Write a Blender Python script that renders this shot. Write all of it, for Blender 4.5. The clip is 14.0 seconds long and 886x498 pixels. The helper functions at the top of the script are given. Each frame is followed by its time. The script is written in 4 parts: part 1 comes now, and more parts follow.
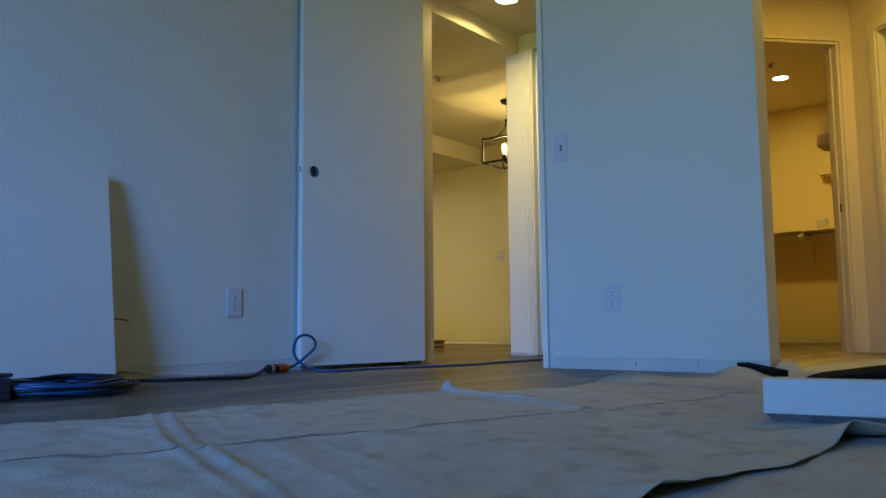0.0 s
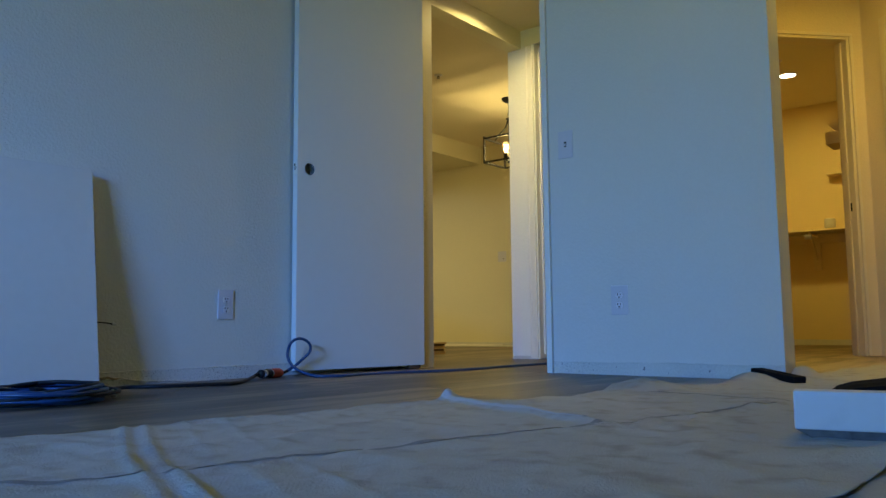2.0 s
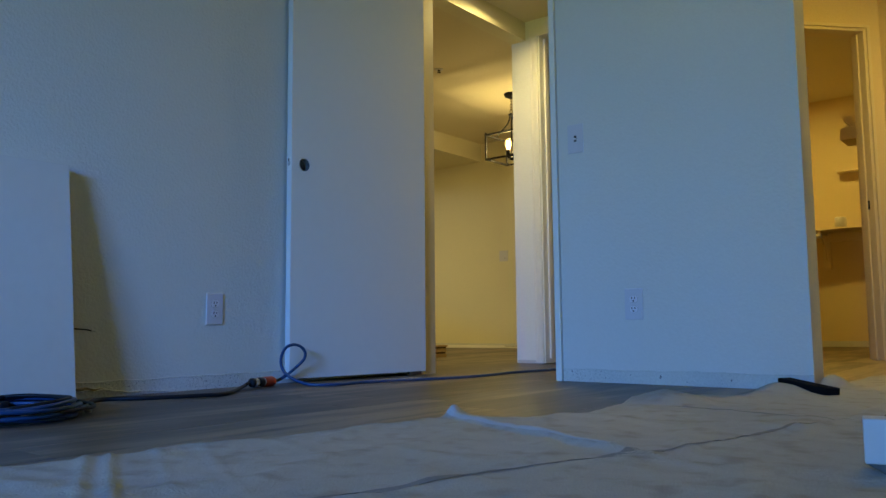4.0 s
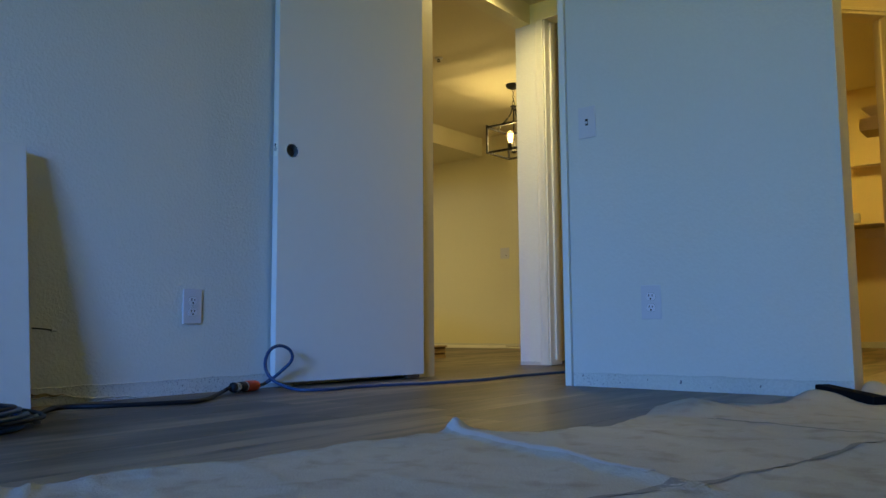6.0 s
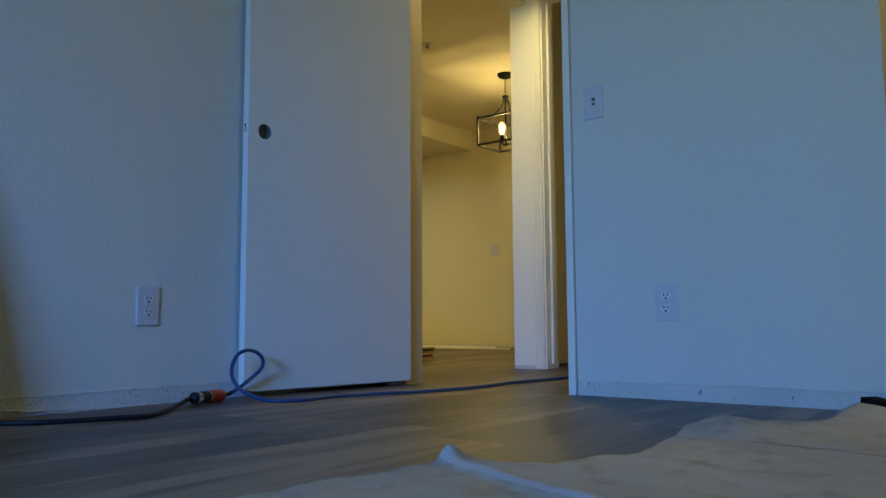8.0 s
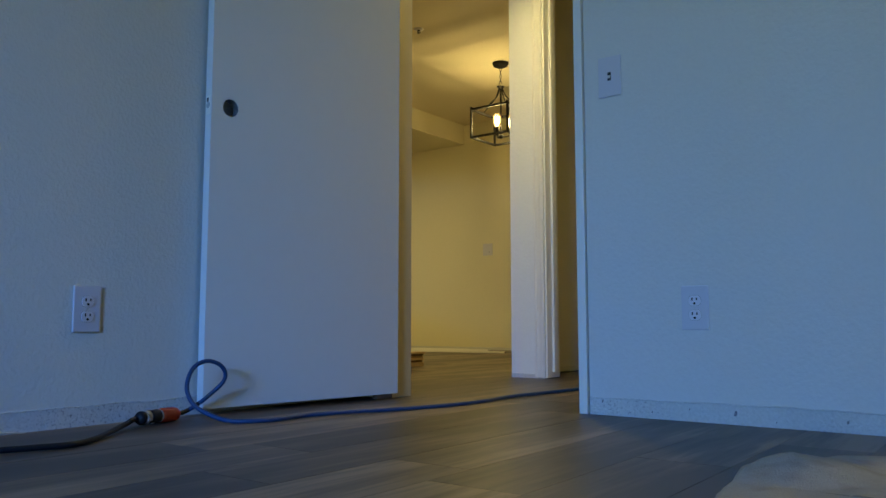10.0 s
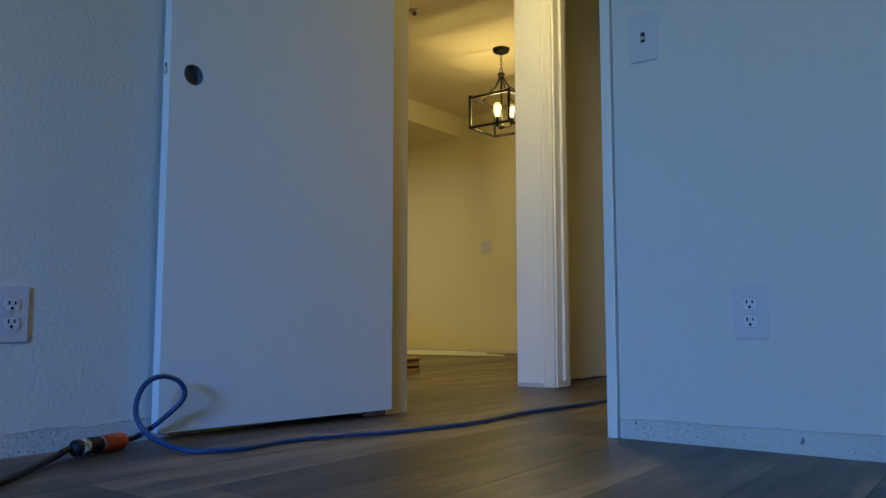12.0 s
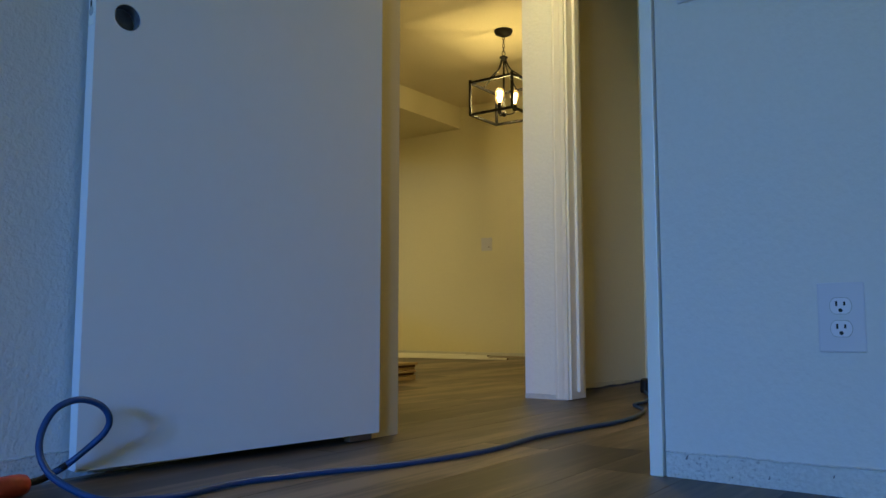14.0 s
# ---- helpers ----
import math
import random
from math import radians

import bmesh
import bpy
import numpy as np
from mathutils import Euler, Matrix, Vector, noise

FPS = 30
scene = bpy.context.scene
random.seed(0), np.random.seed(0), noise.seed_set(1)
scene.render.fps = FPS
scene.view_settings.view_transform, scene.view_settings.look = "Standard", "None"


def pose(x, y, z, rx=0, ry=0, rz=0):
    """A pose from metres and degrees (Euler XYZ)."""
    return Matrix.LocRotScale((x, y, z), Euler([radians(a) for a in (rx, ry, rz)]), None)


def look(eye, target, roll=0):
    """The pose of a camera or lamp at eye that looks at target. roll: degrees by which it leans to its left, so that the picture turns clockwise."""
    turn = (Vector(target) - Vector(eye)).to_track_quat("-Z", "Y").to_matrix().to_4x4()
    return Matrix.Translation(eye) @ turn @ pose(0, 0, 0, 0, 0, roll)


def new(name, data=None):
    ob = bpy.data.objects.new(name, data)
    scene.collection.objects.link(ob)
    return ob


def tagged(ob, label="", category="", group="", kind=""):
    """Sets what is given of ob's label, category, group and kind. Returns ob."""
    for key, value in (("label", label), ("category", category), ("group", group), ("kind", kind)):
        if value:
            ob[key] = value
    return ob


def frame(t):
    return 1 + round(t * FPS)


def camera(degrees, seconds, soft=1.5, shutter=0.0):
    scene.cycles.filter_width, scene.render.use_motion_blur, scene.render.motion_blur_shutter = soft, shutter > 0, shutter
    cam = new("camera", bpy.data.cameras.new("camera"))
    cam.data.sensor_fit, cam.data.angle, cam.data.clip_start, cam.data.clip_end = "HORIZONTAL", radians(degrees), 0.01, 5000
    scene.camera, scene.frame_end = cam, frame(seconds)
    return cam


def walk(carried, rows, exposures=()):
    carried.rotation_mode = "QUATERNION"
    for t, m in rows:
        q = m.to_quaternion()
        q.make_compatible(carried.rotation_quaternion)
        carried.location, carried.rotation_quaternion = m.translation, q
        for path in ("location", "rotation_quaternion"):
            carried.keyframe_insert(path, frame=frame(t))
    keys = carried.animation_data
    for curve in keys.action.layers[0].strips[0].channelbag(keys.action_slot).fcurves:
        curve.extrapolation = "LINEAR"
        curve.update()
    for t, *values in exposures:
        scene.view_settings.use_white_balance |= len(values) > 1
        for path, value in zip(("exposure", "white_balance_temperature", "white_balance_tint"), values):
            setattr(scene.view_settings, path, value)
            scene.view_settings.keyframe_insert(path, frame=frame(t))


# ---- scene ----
cam = camera(59.4, 14.0)
PATH = [
    (0, (0.017, 0.007, 0.187), (-1.229, 1.559, 0.387), -0.5),
    (0.5, (0.007, 0.034, 0.187), (-1.242, 1.583, 0.388), -0.4),
    (1, (-0.016, 0.056, 0.186), (-1.263, 1.606, 0.387), -0.4),
    (1.5, (-0.036, 0.083, 0.191), (-1.283, 1.633, 0.393), -0.4),
    (2, (-0.061, 0.11, 0.196), (-1.308, 1.66, 0.399), -0.5),
    (2.5, (-0.094, 0.14, 0.203), (-1.34, 1.691, 0.407), -0.5),
    (3, (-0.122, 0.171, 0.219), (-1.368, 1.723, 0.421), -0.5),
    (5.5, (-0.315, 0.394, 0.225), (-1.559, 1.947, 0.423), -0.5),
    (6, (-0.355, 0.448, 0.226), (-1.599, 2.002, 0.423), -0.4),
    (6.5, (-0.405, 0.504, 0.233), (-1.644, 2.062, 0.428), -0.4),
    (7, (-0.451, 0.563, 0.233), (-1.684, 2.125, 0.428), -0.5),
    (7.5, (-0.504, 0.623, 0.234), (-1.731, 2.19, 0.429), -0.4),
    (8, (-0.556, 0.684, 0.237), (-1.774, 2.259, 0.431), -0.3),
    (10.5, (-0.835, 1.026, 0.263), (-2.029, 2.619, 0.456), 0.0),
    (11, (-0.894, 1.094, 0.264), (-2.084, 2.689, 0.457), -0.0),
    (11.5, (-0.952, 1.162, 0.269), (-2.139, 2.76, 0.461), 0.1),
    (12, (-1.011, 1.234, 0.279), (-2.196, 2.833, 0.47), 0.0),
    (12.5, (-1.072, 1.312, 0.28), (-2.256, 2.912, 0.472), 0.0),
    (13, (-1.138, 1.395, 0.281), (-2.319, 2.998, 0.471), -0.0),
    (13.5, (-1.2, 1.477, 0.287), (-2.38, 3.081, 0.476), 0.0),
    (14, (-1.253, 1.559, 0.294), (-2.434, 3.162, 0.484), 0.0),
]
walk(cam, [(t, look(eye, target, roll)) for t, eye, target, roll in PATH], [(0, 0.0), (6.5, -0.09), (14, -0.20)])

# ---- world, sun, large lights, exposure ----
world = bpy.data.worlds.new("world")
scene.world = world
world.use_nodes = True
wn = world.node_tree.nodes
sky = wn.new("ShaderNodeTexSky")
sky.sky_type = "NISHITA"
sky.sun_disc = False
sky.sun_elevation, sky.sun_rotation = radians(35), radians(90)
wn["Background"].inputs["Strength"].default_value = 0.06
world.node_tree.links.new(sky.outputs[0], wn["Background"].inputs["Color"])

WARM = (1.0, 0.80, 0.29)
AMBER = (1.0, 0.74, 0.15)


def lamp(name, kind, m, watts, colour, size=0.1, size_y=None, spread=180):
    data = bpy.data.lights.new(name, kind)
    data.energy, data.color = watts, colour
    if kind == "AREA":
        data.shape = "RECTANGLE" if size_y else "DISK"
        data.size = size
        data.spread = radians(spread)
        if size_y:
            data.size_y = size_y
    else:
        data.shadow_soft_size = size
    ob = new(name, data)
    ob.matrix_world = m
    return ob


# sky light and an added green upward light that come in by the sliding window behind the walk, and the lamps
lamp("sky_light", "AREA", look((0.55, -6.0, 2.45), (-1.9, 2.6, 0.8)), 775, (0.080, 0.290, 1.0), 1.9, 1.15)
# green lamp stands in for light thrown up from unseen ground
lamp("ground_bounce_light", "AREA", look((-0.5, -4.6, 0.3), (-1.6, 2.5, 2.6)), 60, (0.62, 1.0, 0.14), 2.4, 0.9)
# daylight for the far wall, through a window added out of view
lamp("dining_sky_light", "AREA", look((-14.0, 1.0, 2.6), (-5.0, 7.5, 0.7)), 85, (0.24, 0.60, 1.0), 1.1, 0.6)
lamp("hall_lamp_light", "AREA", look((-2.46, 3.72, 2.105), (-2.46, 3.72, 0)), 11.5, WARM, 0.13, None, 160)
lamp("closet_lamp_light", "AREA", look((-1.87, 7.25, 2.375), (-1.87, 7.25, 0)), 17, AMBER, 0.15)
lamp("vestibule_lamp_light", "AREA", look((-0.40, 4.55, 2.41), (-0.40, 4.55, 0)), 22, AMBER, 0.15)
# unseen lamp added for the warm tone high on the bedroom walls
lamp("bedroom_fill_light", "POINT", pose(-0.85, 2.4, 2.32), 1.7, (1.0, 0.84, 0.12), 0.06)
# unseen lamp added to lift and even out the dining far wall
lamp("dining_fill_light", "AREA", look((-6.5, 5.2, 2.13), (-6.5, 5.2, 0)), 44, WARM, 0.15)
BULB_XY = [(-4.0135, 6.155), (-4.073, 6.0525), (-4.132, 6.1455)]
for bx, by in BULB_XY:
    lamp("bulb_light", "POINT", pose(bx, by, 1.855), 4.8, WARM, 0.009)

# ---- materials ----


def material(name, colour, rough=0.6, metal=0.0, scale=40.0, bump=0.0, var=0.08, big=1.5, stain=None, stain_amount=0.0, stretch=(1, 1, 1), detail=6.0, speckle=0.0):
    """Noise grain and stains at two scales over one base colour, with fine relief."""
    m = bpy.data.materials.new(name)
    m.use_nodes = True
    n, l = m.node_tree.nodes, m.node_tree.links
    b = n["Principled BSDF"]
    b.inputs["Roughness"].default_value, b.inputs["Metallic"].default_value = rough, metal
    b.inputs["Specular IOR Level"].default_value = 0.25 if rough > 0.55 and not metal else 0.5
    geo = n.new("ShaderNodeNewGeometry")
    mp = n.new("ShaderNodeMapping")
    mp.inputs["Scale"].default_value = stretch
    l.new(geo.outputs["Position"], mp.inputs["Vector"])
    fine, wide = n.new("ShaderNodeTexNoise"), n.new("ShaderNodeTexNoise")
    for tex, s in ((fine, scale), (wide, big)):
        tex.inputs["Scale"].default_value, tex.inputs["Detail"].default_value = s, detail
        l.new(mp.outputs[0], tex.inputs["Vector"])
    mix = n.new("ShaderNodeMath")
    mix.operation = "ADD"
    l.new(fine.outputs["Fac"], mix.inputs[0])
    l.new(wide.outputs["Fac"], mix.inputs[1])
    ramp = n.new("ShaderNodeMapRange")
    ramp.inputs["From Min"].default_value, ramp.inputs["From Max"].default_value = 0.6, 1.4
    ramp.inputs["To Min"].default_value, ramp.inputs["To Max"].default_value = 1 - var, 1 + var
    l.new(mix.outputs[0], ramp.inputs["Value"])
    mul = n.new("ShaderNodeMix")
    mul.data_type, mul.blend_type = "RGBA", "MULTIPLY"
    mul.inputs[0].default_value = 1.0
    mul.inputs[6].default_value = (*colour, 1)
    l.new(ramp.outputs[0], mul.inputs[7])
    out = mul.outputs[2]
    if stain:
        sn = n.new("ShaderNodeTexNoise")
        sn.inputs["Scale"].default_value, sn.inputs["Detail"].default_value = big * 4, 8
        l.new(geo.outputs["Position"], sn.inputs["Vector"])
        sr = n.new("ShaderNodeMapRange")
        sr.inputs["From Min"].default_value, sr.inputs["From Max"].default_value = 0.52, 0.72
        sr.inputs["To Max"].default_value = stain_amount
        l.new(sn.outputs["Fac"], sr.inputs["Value"])
        stain_out = sr.outputs[0]
        if speckle:
            sn.inputs["Scale"].default_value, sn.inputs["Detail"].default_value = 3.2, 3
            sr.inputs["From Min"].default_value, sr.inputs["From Max"].default_value = 0.46, 0.62
            fs = n.new("ShaderNodeTexNoise")
            fs.inputs["Scale"].default_value, fs.inputs["Detail"].default_value = speckle, 4
            l.new(geo.outputs["Position"], fs.inputs["Vector"])
            fr2 = n.new("ShaderNodeMapRange")
            fr2.inputs["From Min"].default_value, fr2.inputs["From Max"].default_value = 0.54, 0.72
            l.new(fs.outputs["Fac"], fr2.inputs["Value"])
            both = n.new("ShaderNodeMath")
            both.operation = "MULTIPLY"
            l.new(sr.outputs[0], both.inputs[0])
            l.new(fr2.outputs[0], both.inputs[1])
            stain_out = both.outputs[0]
        sm = n.new("ShaderNodeMix")
        sm.data_type = "RGBA"
        l.new(stain_out, sm.inputs[0])
        l.new(out, sm.inputs[6])
        sm.inputs[7].default_value = (*stain, 1)
        out = sm.outputs[2]
    l.new(out, b.inputs["Base Color"])
    if bump:
        bp = n.new("ShaderNodeBump")
        bp.inputs["Strength"].default_value, bp.inputs["Distance"].default_value = bump, 0.004
        l.new(fine.outputs["Fac"], bp.inputs["Height"])
        l.new(bp.outputs[0], b.inputs["Normal"])
    return m


def glowing(name, colour, strength):
    m = bpy.data.materials.new(name)
    m.use_nodes = True
    n = m.node_tree.nodes
    e = n.new("ShaderNodeEmission")
    e.inputs["Color"].default_value, e.inputs["Strength"].default_value = (*colour, 1), strength
    m.node_tree.links.new(e.outputs[0], n["Material Output"].inputs["Surface"])
    return m


def plank_material():
    """Grey-brown vinyl boards, grain along y, each board of its own tone."""
    m = bpy.data.materials.new("plank_vinyl")
    m.use_nodes = True
    n, l = m.node_tree.nodes, m.node_tree.links
    b = n["Principled BSDF"]
    geo, info = n.new("ShaderNodeNewGeometry"), n.new("ShaderNodeObjectInfo")
    shift = n.new("ShaderNodeVectorMath")
    shift.operation = "MULTIPLY_ADD"
    l.new(info.outputs["Random"], shift.inputs[0])
    shift.inputs[1].default_value = (37, 53, 11)
    l.new(geo.outputs["Position"], shift.inputs[2])
    mp = n.new("ShaderNodeMapping")
    mp.inputs["Scale"].default_value = (26, 1.6, 5)
    l.new(shift.outputs[0], mp.inputs["Vector"])
    grain, cloud = n.new("ShaderNodeTexNoise"), n.new("ShaderNodeTexNoise")
    grain.inputs["Scale"].default_value, grain.inputs["Detail"].default_value = 2.2, 9
    grain.inputs["Distortion"].default_value = 0.7
    l.new(mp.outputs[0], grain.inputs["Vector"])
    mp2 = n.new("ShaderNodeMapping")
    mp2.inputs["Scale"].default_value = (7, 1.3, 3)
    l.new(shift.outputs[0], mp2.inputs["Vector"])
    cloud.inputs["Scale"].default_value, cloud.inputs["Detail"].default_value = 1.4, 4
    l.new(mp2.outputs[0], cloud.inputs["Vector"])
    add = n.new("ShaderNodeMath")
    l.new(grain.outputs["Fac"], add.inputs[0])
    patch = n.new("ShaderNodeMath")
    patch.operation = "MULTIPLY_ADD"
    l.new(cloud.outputs["Fac"], patch.inputs[0])
    patch.inputs[1].default_value, patch.inputs[2].default_value = 2.0, -0.5
    l.new(patch.outputs[0], add.inputs[1])
    tone = n.new("ShaderNodeMath")
    tone.operation = "MULTIPLY_ADD"
    l.new(info.outputs["Random"], tone.inputs[0])
    tone.inputs[1].default_value = 0.72
    l.new(add.outputs[0], tone.inputs[2])
    ramp = n.new("ShaderNodeValToRGB")
    norm = n.new("ShaderNodeMapRange")
    norm.inputs["From Min"].default_value, norm.inputs["From Max"].default_value = 0.92, 1.72
    l.new(tone.outputs[0], norm.inputs["Value"])
    l.new(norm.outputs[0], ramp.inputs["Fac"])
    e = ramp.color_ramp.elements
    e[0].color, e[1].color = (0.030, 0.021, 0.014, 1), (0.235, 0.172, 0.112, 1)
    mid = ramp.color_ramp.elements.new(0.5)
    mid.color = (0.092, 0.068, 0.046, 1)
    l.new(ramp.outputs["Color"], b.inputs["Base Color"])
    b.inputs["Roughness"].default_value = 0.42
    b.inputs["Specular IOR Level"].default_value = 0.5
    bp = n.new("ShaderNodeBump")
    bp.inputs["Strength"].default_value, bp.inputs["Distance"].default_value = 0.12, 0.002
    l.new(grain.outputs["Fac"], bp.inputs["Height"])
    l.new(bp.outputs[0], b.inputs["Normal"])
    return m


WALL = material("wall_paint", (0.65, 0.64, 0.60), 0.7, scale=105, bump=0.62, var=0.03, big=0.8, detail=2.5)
# cream walls and ceilings hold part of the lamps' yellow tint in their colour
WARM_WALL = material("warm_lit_wall_paint", (0.70, 0.64, 0.45), 0.75, scale=85, bump=0.35, var=0.03, big=0.8, detail=2.5)
# peach puts the amber lamplight of vestibule and storage into the wall colour
AMBER_WALL = material("amber_lit_wall_paint", (0.69, 0.54, 0.31), 0.75, scale=85, bump=0.35, var=0.03, big=0.8, detail=2.5)
WARM_CEIL = material("warm_lit_ceiling_paint", (0.68, 0.60, 0.43), 0.75, scale=70, bump=0.5, var=0.03, big=0.7, detail=3)
CEIL = material("ceiling_paint", (0.74, 0.71, 0.63), 0.75, scale=70, bump=0.5, var=0.03, big=0.7, detail=3)
DOOR = material("door_paint", (0.69, 0.68, 0.66), 0.42, scale=30, bump=0.03, var=0.015, big=1.2)
BOARD = material("board_paint", (0.63, 0.62, 0.60), 0.45, scale=30, bump=0.04, var=0.03, big=1.5)
TRIM = material("trim_paint", (0.78, 0.75, 0.68), 0.35, scale=25, bump=0.05, var=0.03, big=3)
# trim colour with the same amber lamplight mixed in
AMBER_TRIM = material("amber_lit_trim_paint", (0.68, 0.55, 0.34), 0.4, scale=25, bump=0.05, var=0.03, big=3)
# ochre imitates warm hall light without daylight on the hinge jamb
TRIM_LAMPLIT = material("lamplit_trim_ochre", (0.56, 0.47, 0.29), 0.45, scale=25, bump=0.05, var=0.03, big=3)
BASE = material("bare_wall_base", (0.60, 0.585, 0.55), 0.85, scale=130, bump=0.9, var=0.14, big=3, stain=(0.08, 0.075, 0.08), stain_amount=0.65, speckle=150)
WALL_FINE = material("wall_paint_fine", (0.64, 0.615, 0.58), 0.7, scale=110, bump=0.3, var=0.03, big=0.8, detail=2.5)
WALL_WHITE = material("white_wall_paint", (0.79, 0.775, 0.72), 0.6, scale=90, bump=0.45, var=0.03, big=0.8, detail=2.5)
TORN = material("torn_plaster", (0.30, 0.23, 0.14), 0.95, scale=60, bump=0.9, var=0.3, big=9, stain=(0.08, 0.06, 0.04), stain_amount=0.8)
SLAB = material("subfloor", (0.05, 0.045, 0.04), 0.9, scale=30, bump=0.2)
PLANK = plank_material()
CANVAS = material("canvas", (0.385, 0.38, 0.35), 0.9, scale=260, bump=0.5, var=0.12, big=3.5, stain=(0.19, 0.16, 0.115), stain_amount=0.5)
CANVAS_PALE = material("canvas_hem", (0.41, 0.42, 0.44), 0.9, scale=220, bump=0.35, var=0.08, big=6)
PLATE = material("plate_plastic", (0.58, 0.56, 0.605), 0.35, scale=10, var=0.01)
SOCKET = material("socket_plastic", (0.66, 0.64, 0.69), 0.35, scale=10, var=0.01)
SLOT_GREY = material("grey_slot", (0.38, 0.38, 0.37), 0.5, var=0.05)
SLOT = material("dark_slot", (0.02, 0.02, 0.02), 0.6, var=0.05)
STEEL = material("steel", (0.55, 0.55, 0.55), 0.3, 1.0, scale=60, var=0.1)
BLUE = material("blue_rubber", (0.006, 0.045, 0.135), 0.42, scale=80, var=0.15, bump=0.1)
DARK_BLUE = material("navy_plastic", (0.018, 0.028, 0.06), 0.5, scale=50, var=0.15, bump=0.1)
BLACK_RUBBER = material("black_rubber", (0.012, 0.012, 0.014), 0.5, scale=80, var=0.2, bump=0.1)
BLACK_RUBBER.node_tree.nodes["Principled BSDF"].inputs["Specular IOR Level"].default_value = 0.2
BLACK_CLOTH = material("black_fabric", (0.009, 0.009, 0.010), 1.0, scale=150, var=0.3, bump=0.2)
BLACK_CLOTH.node_tree.nodes["Principled BSDF"].inputs["Specular IOR Level"].default_value = 0.05
ORANGE = material("orange_plastic", (0.42, 0.042, 0.007), 0.5, scale=90, var=0.3, bump=0.1)
IRON = material("black_iron", (0.007, 0.006, 0.006), 0.6, 0.0, scale=60, var=0.2)
FOAM = material("white_block", (0.52, 0.545, 0.585), 0.7, scale=60, bump=0.15, var=0.03, big=4, stain=(0.34, 0.355, 0.38), stain_amount=0.25)
GRIME = material("scuffed_edge", (0.13, 0.135, 0.145), 0.9, scale=50, bump=0.5, var=0.3, big=12, stain=(0.06, 0.06, 0.07), stain_amount=0.9)
SCUFF = material("gouged_plaster", (0.22, 0.215, 0.22), 0.95, scale=90, bump=0.5, var=0.4)
WORN = material("worn_plastic", (0.40, 0.41, 0.42), 0.6, scale=120, bump=0.3, var=0.2, big=30, stain=(0.02, 0.02, 0.025), stain_amount=1.0)
WOOD_CUT = material("cut_wood", (0.52, 0.38, 0.22), 0.7, scale=30, bump=0.2, var=0.2, stretch=(1, 6, 6))
WOOD_DARK = material("dark_cut_wood", (0.12, 0.07, 0.04), 0.7, scale=30, bump=0.2, var=0.25, stretch=(1, 6, 6))
GLOW = glowing("lamp_glow", (1.0, 0.86, 0.62), 14)
# glow of the added bedroom globe, out of view
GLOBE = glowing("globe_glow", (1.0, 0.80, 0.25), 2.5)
FILAMENT = glowing("filament_glow", (1.0, 0.72, 0.32), 35)
GLASS = bpy.data.materials.new("bulb_glass")
GLASS.use_nodes = True
gb = GLASS.node_tree.nodes["Principled BSDF"]
gb.inputs["Base Color"].default_value = (1.0, 0.86, 0.6, 1)
gb.inputs["Emission Color"].default_value, gb.inputs["Emission Strength"].default_value = (1.0, 0.66, 0.26, 1), 0.5
gb.inputs["Transmission Weight"].default_value, gb.inputs["Roughness"].default_value, gb.inputs["IOR"].default_value = 1.0, 0.03, 1.12

# ---- mesh helpers ----


def box(bm, x0, x1, y0, y1, z0, z1, bevel=0.0, m=None):
    r = bmesh.ops.create_cube(bm, size=1, matrix=Matrix.Translation(((x0 + x1) / 2, (y0 + y1) / 2, (z0 + z1) / 2)) @ Matrix.Diagonal((x1 - x0, y1 - y0, z1 - z0, 1)))
    vs = r["verts"]
    if bevel:
        es = list({e for v in vs for e in v.link_edges})
        vs = bmesh.ops.bevel(bm, geom=es, offset=bevel, segments=2, affect="EDGES", profile=0.6)["verts"]
    if m:
        bmesh.ops.transform(bm, matrix=m, verts=[v for v in vs if v.is_valid])
    return bm


def cyl(bm, r0, r1, m, h, seg=24):
    bmesh.ops.create_cone(bm, cap_ends=True, segments=seg, radius1=r0, radius2=r1, depth=h, matrix=m @ Matrix.Translation((0, 0, h / 2)))
    return bm


def lathe(bm, profile, m, seg=24):
    """A turned body from (radius, height) pairs."""
    rings = []
    for r, z in profile:
        rings.append([bm.verts.new(m @ Vector((r * math.cos(2 * math.pi * k / seg), r * math.sin(2 * math.pi * k / seg), z))) for k in range(seg)])
    for a, b in zip(rings, rings[1:]):
        for k in range(seg):
            bm.faces.new((a[k], a[(k + 1) % seg], b[(k + 1) % seg], b[k]))
    return bm


def spline(points, steps=10):
    """Points along a smooth curve through the given ones."""
    p = [Vector(q) for q in points]
    p = [2 * p[0] - p[1], *p, 2 * p[-1] - p[-2]]
    out = []
    for i in range(1, len(p) - 2):
        for k in range(steps):
            t = k / steps
            a, b, c, d = p[i - 1], p[i], p[i + 1], p[i + 2]
            out.append(0.5 * (2 * b + (c - a) * t + (2 * a - 5 * b + 4 * c - d) * t * t + (3 * b - a - 3 * c + d) * t ** 3))
    out.append(p[-2])
    return out


